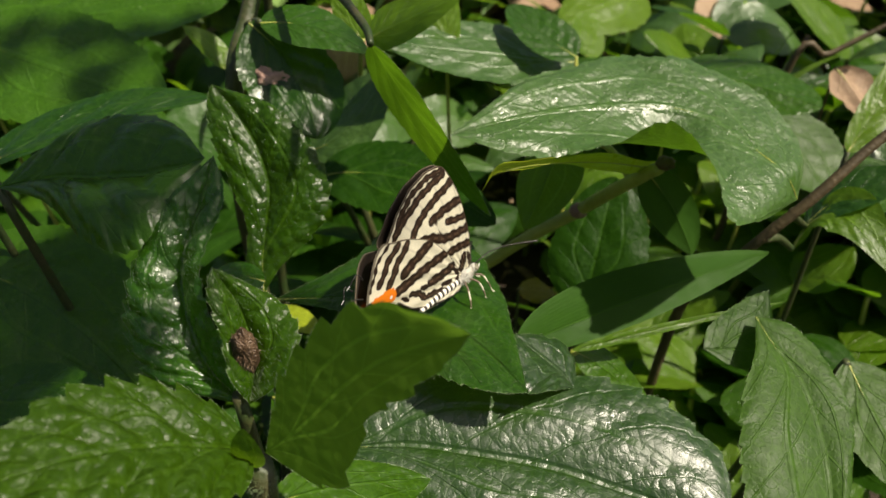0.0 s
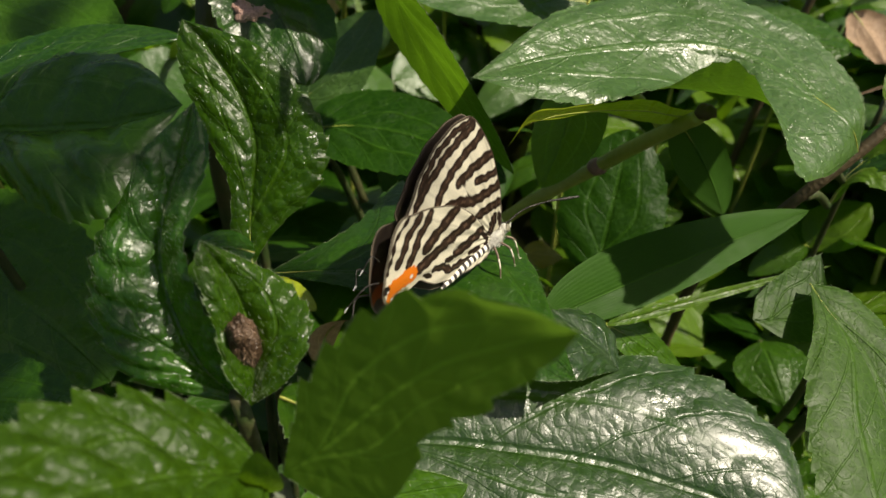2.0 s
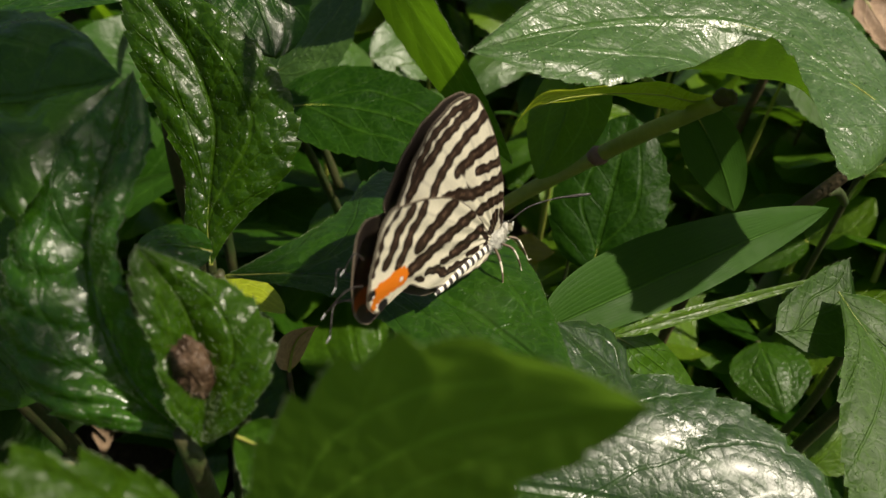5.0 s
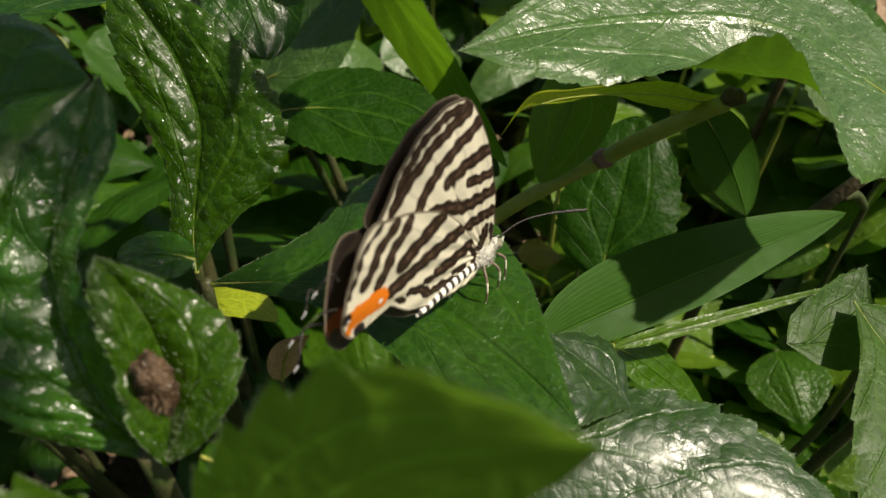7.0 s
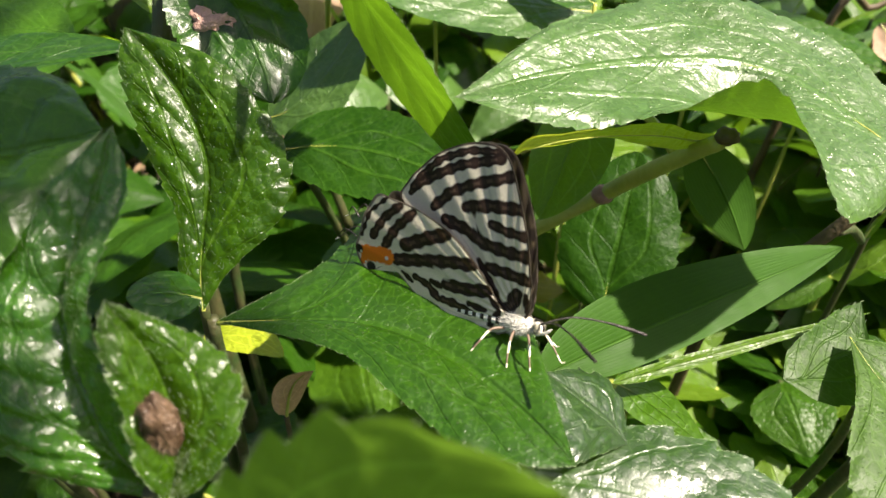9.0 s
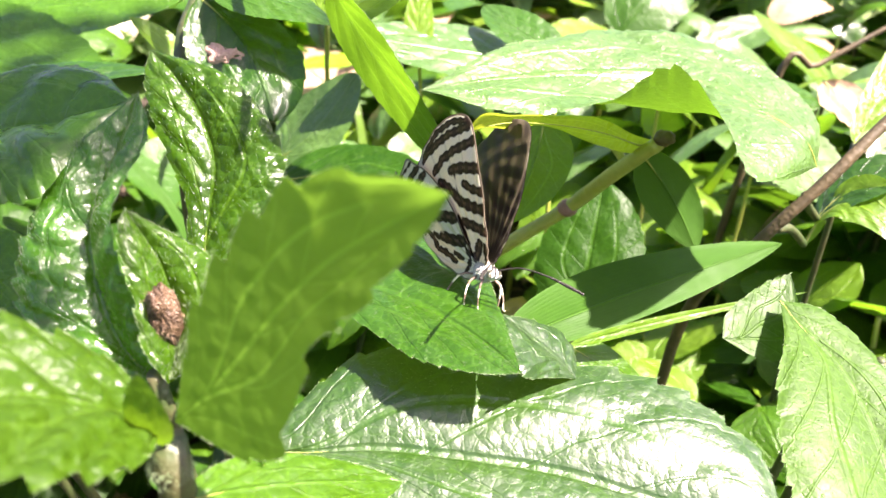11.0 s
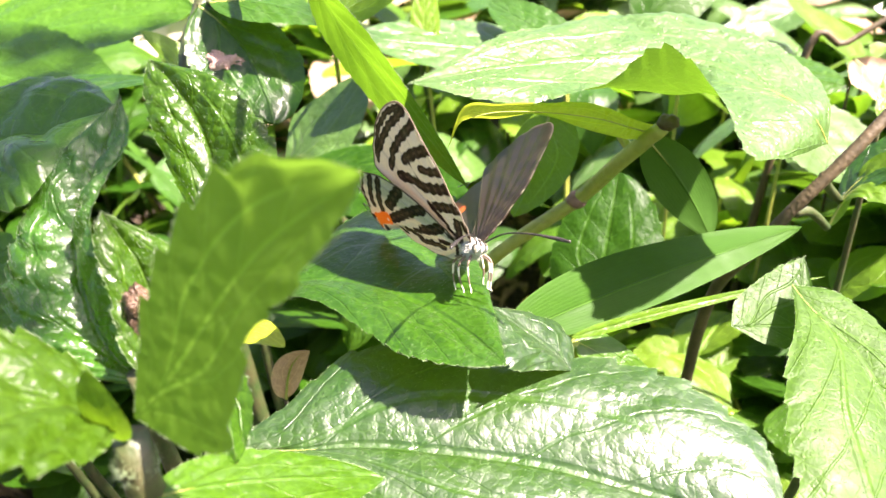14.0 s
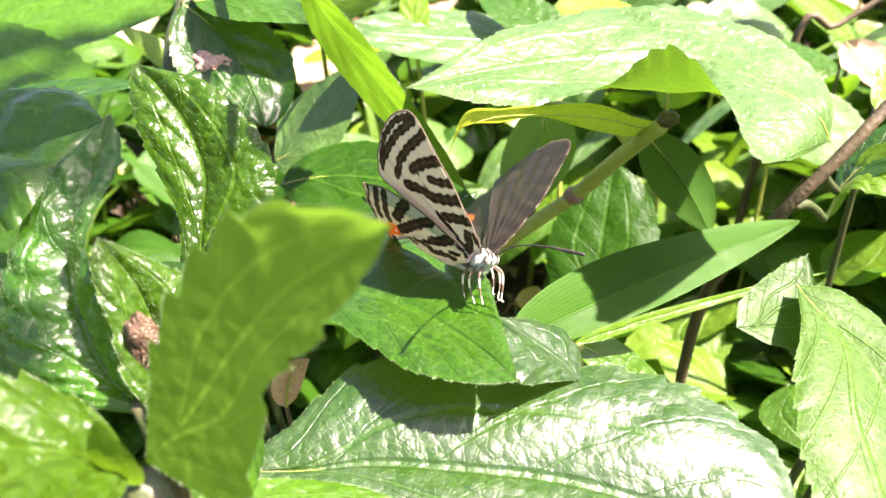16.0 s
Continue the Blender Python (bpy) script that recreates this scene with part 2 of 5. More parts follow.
def blade_mesh(name, pts, kind="ovate", teeth=13, cup=0.10, pleat=0.035, wave=0.04, lifts=(), nu=64, nv=9, seed=0, tooth=0.055):
    """A leaf blade through base, midpoint and tip of its midrib, and the two edge points beside the midpoint, in millimetres.
    lifts: (side, place along, spread, height) raise the rim there."""
    base, mid, tip, left, right = (np.array(p, float) for p in pts)
    ctrl = 2 * mid - (base + tip) / 2
    length = np.linalg.norm(tip - mid) + np.linalg.norm(mid - base)
    sides = (left - mid, right - mid)
    wide = (np.linalg.norm(sides[0]) + np.linalg.norm(sides[1])) / 2
    verts, uvs = [], []
    cols = [-1 + 2 * k / (2 * nv) for k in range(2 * nv + 1)]
    n0 = np.cross(sides[0], tip - base)
    if n0[2] < 0:
        n0 = -n0
    for i in range(nu + 1):
        s = i / nu
        c = (1 - s) ** 2 * base + 2 * s * (1 - s) * ctrl + s * s * tip
        d = 2 * (1 - s) * (ctrl - base) + 2 * s * (tip - ctrl)
        d = d / (np.linalg.norm(d) + 1e-9)
        across = []
        for q in sides:
            p = q - d * (d @ q) * 0.85
            across.append(p)
        n = n0 - d * (d @ n0)
        n = n / (np.linalg.norm(n) + 1e-9)
        w = profile(kind, min(max(s, 0.0005), 0.9995))
        if teeth:
            saw = (s * teeth) % 1.0
            bite = tooth * (saw - 0.5) * min(1, 5 * s) * min(1, 5 * (1 - s))
        else:
            bite = 0.0
        for v in cols:
            a = abs(v)
            k = 0 if v < 0 else 1
            q = across[k]
            nz = noise.noise(Vector((s * 2.6, v * 1.3, seed * 7.3)))
            nz2 = noise.noise(Vector((s * 7.0, v * 4.0, seed * 3.1 + 5)))
            out = a * w * (1 + bite * a ** 4 + 0.05 * nz * a)
            p = c + q * out
            lift = cup * np.linalg.norm(q) * w * (a * a - a) * 1.6
            lift += wave * wide * (nz * a * a + 0.35 * nz2 * a) * min(1, 4 * s)
            ph = s * 5.5 - a * 1.6 + 0.22 * noise.noise(Vector((s * 3.0, v * 2.0, seed * 1.7)))
            lift += pleat * length * abs(math.sin(math.pi * ph)) * a * (1 - a) * 4 * w * 0.35
            for side, at, spread, high in lifts:
                if (side < 0) == (v < 0):
                    lift += high * math.exp(-((s - at) / spread) ** 2) * a ** 2
            p = p + n * lift
            verts.append(p * MM)
            uvs.append((s, v))
    return grid_mesh(name, verts, uvs, nu, 2 * nv + 1)


def ease(rows, at, s):
    """A smooth line through rows of points, which stand at the given shares of its length."""
    i = min(max(int(np.searchsorted(at, s)) - 1, 0), len(at) - 2)
    h = at[i + 1] - at[i]
    f = (s - at[i]) / h
    lean = []
    for k in (i, i + 1):
        a, b = max(k - 1, 0), min(k + 1, len(at) - 1)
        lean.append((rows[b] - rows[a]) / (at[b] - at[a]) * h)
    return (2 * f ** 3 - 3 * f ** 2 + 1) * rows[i] + (f ** 3 - 2 * f ** 2 + f) * lean[0] + (3 * f ** 2 - 2 * f ** 3) * rows[i + 1] + (f ** 3 - f ** 2) * lean[1]


def loft_mesh(name, ribs, teeth=13, cup=0.10, pleat=0.035, wave=0.04, nu=64, nv=9, seed=0, tooth=0.055, veins=5.5):
    """A leaf blade through cross sections from base to tip, in millimetres: each one edge, midrib, edge, or with a bend halfway out; the ends are single points."""
    rows = []
    for rib in ribs:
        q = [np.array(p, float) for p in rib]
        if len(q) == 1:
            q = q * 5
        elif len(q) == 3:
            q = [q[0], (q[0] + q[1]) / 2, q[1], (q[1] + q[2]) / 2, q[2]]
        rows.append(np.array(q))
    step = [0.0]
    for a, b in zip(rows, rows[1:]):
        step.append(step[-1] + np.linalg.norm(b[2] - a[2]))
    length, at = step[-1], np.array(step) / step[-1]
    middle = ease(rows, at, 0.5)
    wide = (np.linalg.norm(middle[0] - middle[2]) + np.linalg.norm(middle[4] - middle[2])) / 2
    sign = 1 if np.cross(ease(rows, at, 0.55)[2] - ease(rows, at, 0.45)[2], middle[0] - middle[4])[2] > 0 else -1
    verts, uvs = [], []
    cols = [-1 + k / nv for k in range(2 * nv + 1)]
    for i in range(nu + 1):
        s = i / nu
        q = ease(rows, at, s)
        near = ease(rows, at, min(max(s, 0.03), 0.97))
        d = ease(rows, at, min(s + 0.02, 1))[2] - ease(rows, at, max(s - 0.02, 0))[2]
        n = np.cross(d, near[0] - near[4]) * sign
        n = n / (np.linalg.norm(n) + 1e-9)
        bite = tooth * ((s * teeth) % 1.0 - 0.5) * min(1, 5 * s) * min(1, 5 * (1 - s)) if teeth else 0.0
        for v in cols:
            a = abs(v)
            m, e = (q[1], q[0]) if v < 0 else (q[3], q[4])
            half = np.linalg.norm(e - q[2])
            p = q[2] * (2 * (a - 0.5) * (a - 1)) + m * (4 * a * (1 - a)) + e * (2 * a * (a - 0.5))
            nz = noise.noise(Vector((s * 2.6, v * 1.3, seed * 7.3)))
            nz2 = noise.noise(Vector((s * 9.0, v * 5.0, seed * 3.1 + 5)))
            p = p + (e - m) * 2 * (bite * a ** 5 + 0.03 * nz2 * a ** 3)
            lift = cup * half * (a * a - a) * 1.6 + wave * wide * (nz * a * a + 0.35 * nz2 * a) * min(1, 4 * s) * min(1, half / wide * 1.5)
            ph = s * veins - a * 1.3 + 0.22 * noise.noise(Vector((s * 3.0, v * 2.0, seed * 1.7)))
            lift += pleat * length * abs(math.sin(math.pi * ph)) * a * (1 - a) * 1.4 * min(1, half / wide)
            verts.append((p + n * lift) * MM)
            uvs.append((s, v))
    return grid_mesh(name, verts, uvs, nu, 2 * nv + 1)


def grid_mesh(name, verts, uvs, nu, m):
    faces = [(i * m + j, i * m + j + 1, (i + 1) * m + j + 1, (i + 1) * m + j) for i in range(nu) for j in range(m - 1)]
    me = bpy.data.meshes.new(name)
    me.from_pydata([tuple(p) for p in verts], [], faces)
    layer = me.uv_layers.new(name="UVMap")
    idx = np.empty(len(me.loops), int)
    me.loops.foreach_get("vertex_index", idx)
    layer.data.foreach_set("uv", np.array(uvs)[idx].ravel())
    return me


def tube_bm(points, radii, sides=8, bumpy=0.0, seed=0):
    """A tapering tube along a smoothed line of points (millimetres)."""
    pts = [Vector(p) for p in points]
    fine, rad = [], []
    n = len(pts)
    for i in range(n - 1):
        p0, p1, p2, p3 = pts[max(i - 1, 0)], pts[i], pts[i + 1], pts[min(i + 2, n - 1)]
        for k in range(6):
            t = k / 6
            fine.append(0.5 * ((2 * p1) + (p2 - p0) * t + (2 * p0 - 5 * p1 + 4 * p2 - p3) * t * t + (3 * p1 - p0 - 3 * p2 + p3) * t ** 3))
            rad.append(radii[i] * (1 - t) + radii[i + 1] * t)
    fine.append(pts[-1]), rad.append(radii[-1])
    bm = bmesh.new()
    rings = []
    ref = Vector((0.3, 0.8, 0.52))
    for i, p in enumerate(fine):
        d = (fine[min(i + 1, len(fine) - 1)] - fine[max(i - 1, 0)]).normalized()
        a = d.cross(ref).normalized()
        b = d.cross(a)
        ring = []
        for k in range(sides):
            an = 2 * math.pi * k / sides
            r = rad[i] * (1 + bumpy * noise.noise(Vector((i * 0.7, k * 1.1, seed))))
            ring.append(bm.verts.new((p + (a * math.cos(an) + b * math.sin(an)) * r) * MM))
        rings.append(ring)
    for r0, r1 in zip(rings, rings[1:]):
        for k in range(sides):
            bm.faces.new((r0[k], r0[(k + 1) % sides], r1[(k + 1) % sides], r1[k]))
    bm.faces.new(rings[0][::-1]), bm.faces.new(rings[-1])
    return bm


def local(points, at):
    return [tuple(np.array(p, float) - np.array(at, float)) for p in points]


def add_leaf(plant, pts, material, kind="ovate", label="", rib=0.22, seed=0, name="leaf", hairs=0, fuzz=0, **kw):
    """A leaf under its plant: the blade, with the midrib and the rim hairs as pieces of it."""
    o = np.array(plant.location) / MM
    if kind == "loft":
        ribs = [local(rib, o) for rib in pts]
        ob = part_of(name, loft_mesh(name, ribs, seed=seed, **kw), material, plant, label)
        half = ribs[len(ribs) // 2]
        q = [ribs[0][0], half[len(half) // 2], ribs[-1][0], half[0]]
    else:
        q = local(pts, o)
        ob = part_of(name, blade_mesh(name, q, kind, seed=seed, **kw), material, plant, label)
    base, mid, tip = (np.array(p) for p in q[:3])
    me = ob.data
    m = 2 * kw.get("nv", 9) + 1
    nu = kw.get("nu", 64)
    line = [np.array(me.vertices[i * m + m // 2].co) / MM for i in range(0, nu + 1, 8)]
    low = Vector(np.cross(np.array(q[3]) - mid, tip - base))
    low = np.array(low.normalized()) * (-1 if low.z > 0 else 1) * rib * 0.75
    if rib:
        part("midrib", tube_bm([p + low for p in line], [rib * (1 - 0.8 * i / (len(line) - 1)) for i in range(len(line))], 6), M_STALK, ob)
    if hairs:
        rng = random.Random(seed + 31)
        bm = bmesh.new()
        for k in range(hairs):
            i, side = rng.randrange(1, nu), rng.choice((0, 2 * kw.get("nv", 9)))
            p, inner = me.vertices[i * m + side].co, me.vertices[i * m + (1 if side == 0 else side - 1)].co
            nxt = me.vertices[(i + 1) * m + side].co
            p = p.lerp(nxt, rng.random())
            out = (p - inner).normalized() * 0.6 + (nxt - me.vertices[i * m + side].co).normalized() * 0.8
            out += Vector((rng.uniform(-0.4, 0.4), rng.uniform(-0.4, 0.4), rng.uniform(-0.2, 0.6)))
            hair(bm, p, out.normalized(), rng.uniform(0.2, 0.45) * MM, 0.022 * MM)
        part("rim_hairs", bm, M_HAIR, ob, smooth=False)["kind"] = "stuff"
    if fuzz:
        rng = random.Random(seed + 77)
        bm = bmesh.new()
        along = Vector(tip - base).normalized()
        for k in range(fuzz):
            i, j = rng.randrange(2, nu - 1), rng.randrange(1, m - 1)
            a, c, e = (me.vertices[q].co for q in (i * m + j, i * m + j + 1, (i + 1) * m + j))
            n = (c - a).cross(e - a).normalized()
            n = n if n.z > 0 else -n
            p = a.lerp(c, rng.random()).lerp(e, rng.random() * 0.5)
            d = n * 0.6 + along * 0.7 + Vector((rng.uniform(-0.3, 0.3), rng.uniform(-0.3, 0.3), rng.uniform(-0.2, 0.2)))
            hair(bm, p, d.normalized(), rng.uniform(0.22, 0.5) * MM, 0.016 * MM)
        part("surface_hairs", bm, M_HAIR, ob, smooth=False)["kind"] = "stuff"
    return ob


def hair(bm, p, d, length, r):
    a = d.orthogonal().normalized() * r
    b = d.cross(a)
    v = [bm.verts.new(p + a), bm.verts.new(p - a * 0.5 + b * 0.87), bm.verts.new(p - a * 0.5 - b * 0.87), bm.verts.new(p + d * length)]
    for i, j in ((0, 1), (1, 2), (2, 0)):
        bm.faces.new((v[i], v[j], v[3]))


def add_stem(plant, points, radii, material=None, name="stem", label="", sides=9, bumpy=0.12, seed=0):
    return part(name, tube_bm(local(points, np.array(plant.location) / MM), radii, sides, bumpy, seed), material or M_STEM, plant, label)


def lump(bm, centre, size, seed=0, rough=0.15, rot=None, seg=16):
    """A rounded uneven lump (millimetres)."""
    geo = bmesh.ops.create_uvsphere(bm, u_segments=seg, v_segments=seg // 2 + 2, radius=1.0)
    for v in geo["verts"]:
        k = 1 + rough * noise.noise(v.co * 1.7 + Vector((seed, 0, 0))) + rough * 0.5 * noise.noise(v.co * 5 + Vector((seed, 3, 0)))
        p = Vector((v.co.x * size[0], v.co.y * size[1], v.co.z * size[2])) * k
        if rot is not None:
            p = rot @ p
        v.co = (p + Vector(centre)) * MM


# ---- ground ----
def ground():
    n = 90
    verts, faces = [], []
    for i in range(n + 1):
        for j in range(n + 1):
            fx, fy = 2 * i / n - 1, 2 * j / n - 1
            x, y = math.copysign(abs(fx) ** 4, fx) * 60 + fx * 0.45, math.copysign(abs(fy) ** 4, fy) * 60 + fy * 0.45 + 0.10
            r = math.hypot(x, y)
            z = 0.010 * noise.noise(Vector((x * 9, y * 9, 0))) + 0.005 * noise.noise(Vector((x * 40, y * 40, 2))) if r < 2 else 0.0
            verts.append((x, y, z))
    for i in range(n):
        for j in range(n):
            faces.append((i * (n + 1) + j, (i + 1) * (n + 1) + j, (i + 1) * (n + 1) + j + 1, i * (n + 1) + j + 1))
    me = bpy.data.meshes.new("ground")
    me.from_pydata(verts, [], faces)
    ob = part_of("ground", me, M_SOIL, None)
    tagged(ob, "dark damp soil under the low plants", "ground", kind="structure")


ground()

# ---- plants ----
GROUP = "creeping plants round the butterfly"


def rooted(top, sway=(0, 0), r=(1.0, 1.2)):
    """A line from a leaf base down to the soil."""
    x, y, z = top
    return [(x, y, z), (x + sway[0] * 0.3, y + sway[1] * 0.3, z * 0.66), (x + sway[0] * 0.8, y + sway[1] * 0.8, z * 0.3), (x + sway[0], y + sway[1], -6)]


def plant_front():
    p = thing("creeping_plant", (-14, 35, 0), "leafy shoot with translucent toothed young leaves and a hairy node", "plant", GROUP)
    add_leaf(p, (((-13.8, 35.7, 105.7),), ((-13.1, 36.4, 108.7), (-12.1, 35.6, 107.3), (-9.8, 33.2, 105.3)), ((-12.2, 37, 112.3), (-9.9, 35.4, 109.9), (-7.3, 32.1, 106.5)), ((-9.6, 37, 116.5), (-6.9, 35.1, 113.7), (-4.9, 32.8, 112.9)), ((-6.7, 36.3, 119.8), (-4.2, 34.5, 116.7), (-2.7, 32.3, 115.2)), ((-3.8, 35.1, 121.3), (-1.4, 33.4, 119.1), (-0.4, 31.9, 118.2)), ((-0.7, 33.4, 121.8), (0.5, 32.6, 120.5), (0.9, 31.8, 119.9)), ((1.8, 31.8, 121.6),)), M_FORE, "loft", "young leaf lit through, yellow-green", rib=0, seed=1, teeth=7, tooth=0.20, cup=0.08, pleat=0.015, wave=0.05, nu=98, nv=14, hairs=260)
    add_leaf(p, ((-15.1, 36.1, 105.4), (-21.6, 30.9, 112.1), (-28.3, 25.3, 114.6), (-19.2, 25.6, 111.5), (-23.8, 36.3, 112.9)), M_FURROW, "broad", "young toothed leaf with a furrowed blade", rib=0, seed=2, teeth=8, tooth=0.22, cup=0.2, pleat=0.12, nu=84, nv=12, hairs=160)
    add_leaf(p, ((-14.5, 34.6, 100), (-9.5, 38.8, 97.2), (-1.1, 43, 92.7), (-9.2, 33.3, 98.1), (-8.1, 42.9, 96.2)), M_FRESH, "ovate", seed=3, teeth=11, hairs=220)
    top = (-14.6, 36, 104)
    add_stem(p, rooted(top, (-3, -2)), [1.1, 1.3, 1.5, 1.6])
    rng = random.Random(5)
    bm = bmesh.new()
    lump(bm, np.array((-14.8, 36, 102.0)) - (-14, 35, 0), (1.25, 1.2, 1.7), 3)
    part("node", bm, M_STEM, p, "green-brown node under pale hairs")
    bm = bmesh.new()
    for k in range(900):
        d = Vector((rng.gauss(0, 1), rng.gauss(0, 1), rng.gauss(0, 0.8))).normalized()
        c = (Vector((-0.8, 1, 102.0)) + Vector((d.x * 1.2, d.y * 1.15, d.z * 1.65))) * MM
        hair(bm, c, (d + Vector((0, 0, rng.uniform(-0.5, 0.5)))).normalized(), rng.uniform(0.15, 0.45) * MM, 0.02 * MM)
    part("node_hairs", bm, M_HAIR, p, smooth=False)["kind"] = "stuff"
    # the small bud leaf between the pair
    b = np.array((-14.8, 35.6, 104.0))
    add_leaf(p, (b, b + (0.1, -1.2, 3.2), b + (0.4, -1.6, 6.5), b + (-1.2, -1.0, 3.2), b + (1.3, -1.2, 3.2)), M_YOUNG, "lance", rib=0, seed=4, teeth=0, nu=24, nv=5)


def plant_gall():
    p = thing("creeping_plant", (-19, 46, 0), "shoot with crinkled toothed leaves and a brown hairy gall", "plant", GROUP)
    add_leaf(p, (((-18.7, 46.5, 99.2),), ((-27.9, 48.2, 101), (-22.7, 49.6, 100.9), (-19.7, 49.4, 102.2)), ((-31.1, 52.2, 105.1), (-25.2, 53.1, 105.3), (-21.8, 50.6, 106.4)), ((-31.3, 55.5, 108.5), (-25.9, 56.4, 108.7), (-22.7, 53, 110.3)), ((-29.1, 59.7, 112.9), (-25, 59.3, 111.7), (-22.2, 55.9, 112.5)), ((-26.7, 61.6, 114.8), (-24.1, 62, 114.5), (-21.7, 60.3, 114.9)), ((-23.3, 63.8, 117.1),)), M_BLOTCH, "loft", "crinkled dull green toothed leaf, blotched", rib=0.1, seed=11, teeth=16, tooth=0.12, cup=-0.3, wave=0.14, pleat=0.07, veins=9, nu=120, nv=18, hairs=520, fuzz=2200)
    add_leaf(p, (((-18, 45.3, 100.7),), ((-19.5, 46, 103.2), (-17.9, 47.3, 101.7), (-15.1, 45.4, 103.2)), ((-20.4, 48.2, 106.6), (-18.2, 49.5, 104.2), (-13.2, 48.2, 105.9)), ((-21.4, 49.8, 109.5), (-19.2, 51.1, 107.4), (-15.2, 52.1, 107.2)), ((-21.5, 51, 111), (-20.4, 51.7, 110), (-18.4, 52.5, 109.4)), ((-21.2, 51.9, 111.7),)), M_SHINY, "loft", "small puckered leaf folded round the gall", rib=0, seed=12, teeth=9, tooth=0.1, cup=-0.3, wave=0.16, pleat=0.07, nu=84, nv=14, hairs=320, fuzz=700)
    add_stem(p, rooted((-19.2, 46.2, 101), (4, 6)), [0.7, 0.8, 0.9, 1.0], M_STEM)
    bm = bmesh.new()
    lump(bm, (0.6, 2.2, 104.8), (1.15, 1.1, 2.5), 7, 0.28, seg=34)
    part("gall", bm, M_GALL, p, "brown hairy swelling on the leaf")
    rng = random.Random(8)
    bm = bmesh.new()
    for k in range(240):
        d = Vector((rng.gauss(0, 1), rng.gauss(0, 1), rng.gauss(0, 1))).normalized()
        c = (Vector((0.6, 2.2, 104.8)) + Vector((d.x * 1.1, d.y * 1.05, d.z * 2.4))) * MM
        hair(bm, c, (d * 0.25 + Vector((rng.uniform(-0.5, 0.5), rng.uniform(-0.3, 0.2), rng.uniform(-1.2, -0.2)))).normalized(), rng.uniform(0.4, 0.9) * MM, 0.022 * MM)
    part("gall_hairs", bm, M_GALLHAIR, p, smooth=False)["kind"] = "stuff"
    add_leaf(p, ((-15.8, 45.4, 101.6), (-12.4, 43.4, 100.4), (-10.5, 39.8, 97.9), (-14.5, 42.7, 98.6), (-10.1, 43.9, 102)), M_FRESH, "broad", seed=14, teeth=7, tooth=0.1, cup=0.2, wave=0.12, nu=40, nv=8, hairs=120)
    add_leaf(p, ((-21.6, 67.5, 98.2), (-24.8, 67, 99.3), (-27.4, 66, 99.6), (-24.6, 64.2, 98.7), (-25.4, 70.5, 98.9)), M_BLOTCH, "broad", "small yellowing leaf with a grey spot", seed=13, teeth=0, nu=30, nv=6)


def plant_left():
    p = thing("creeping_plant", (-34, 78, 0), "shoot with dark glossy wet-looking leaves", "plant", GROUP)
    add_leaf(p, (((-22.8, 70.1, 94.2),), ((-25, 72.3, 97), (-23.1, 72.5, 96.9), (-20.5, 72.2, 97.1)), ((-25.1, 75.4, 101.1), (-22.8, 75.7, 100.9), (-15.5, 75.1, 101.3)), ((-27.5, 78.8, 105.4), (-22.6, 79, 104.9), (-14.4, 78.2, 105.3)), ((-29.9, 82.6, 110.4), (-24.5, 82.6, 109.5), (-17.3, 81.8, 109.9)), ((-30.6, 84.9, 113.3), (-27.4, 85.1, 113.2), (-22.1, 84.8, 113.7)), ((-30, 86.6, 115.7),)), M_SHINY, "loft", "glossy ribbed leaf with small brown spots", seed=21, teeth=12, tooth=0.08, cup=-0.22, pleat=0.05, wave=0.05, nu=110, nv=16, hairs=200, fuzz=500)
    add_leaf(p, (((-50.1, 68.5, 110.7),), ((-46.1, 73.5, 113.3), (-44, 68.6, 111.8), (-42.6, 64.3, 111.2)), ((-41.3, 75.6, 115), (-38.6, 67.5, 112.5), (-35.7, 57.8, 110.8)), ((-35.1, 74.7, 116.2), (-32.6, 66.3, 113.4), (-29.9, 55.9, 111.5)), ((-29.6, 71.9, 116.6), (-28.4, 66, 114.5), (-27.6, 60, 113.4)), ((-25, 65.9, 115.8),)), M_GLOSS, "loft", "dark shiny furrowed leaf", rib=0, seed=22, teeth=14, tooth=0.06, cup=-0.35, pleat=0.11, wave=0.14, veins=4.5, nu=110, nv=18, hairs=160)
    add_leaf(p, ((-58.7, 75.8, 108.3), (-45.1, 84.2, 111.6), (-31, 89.7, 112.4), (-44.1, 81.6, 111.5), (-47.1, 89.9, 112.8)), M_LEAF, "lance", "narrow dull green leaf turned on edge", seed=23, teeth=8)
    add_stem(p, rooted((-23.1, 71.6, 95.3), (-8, 10)), [0.5, 0.6, 0.7, 0.8])
    add_stem(p, rooted((-50.1, 68.5, 110.7), (14, 9)), [0.5, 0.6, 0.7, 0.8])
    add_stem(p, rooted((-58.7, 75.8, 108.3), (16, 5)), [0.45, 0.55, 0.65, 0.75])


def plant_low_left():
    p = thing("creeping_plant", (-60, 65, 0), "low dark leaves in the shade", "plant", GROUP)
    for k, (q, m) in enumerate(((((-64.2, 74.3, 95.6), (-50.5, 69.7, 92.6), (-37.1, 60.6, 86.6), (-55.9, 62.6, 89.5), (-44.3, 77.2, 96.3)), M_GLOSS), (((-55.9, 55.3, 89.4), (-46.8, 55.7, 90), (-36.8, 53.9, 91), (-45.1, 49.7, 88.4), (-47.2, 60.5, 91.6)), M_GLOSS))):
        add_leaf(p, q, m, "broad", seed=31 + k, teeth=10, cup=0.2)
        add_stem(p, rooted(q[0], (6, 0)), [0.5, 0.6, 0.7, 0.8])


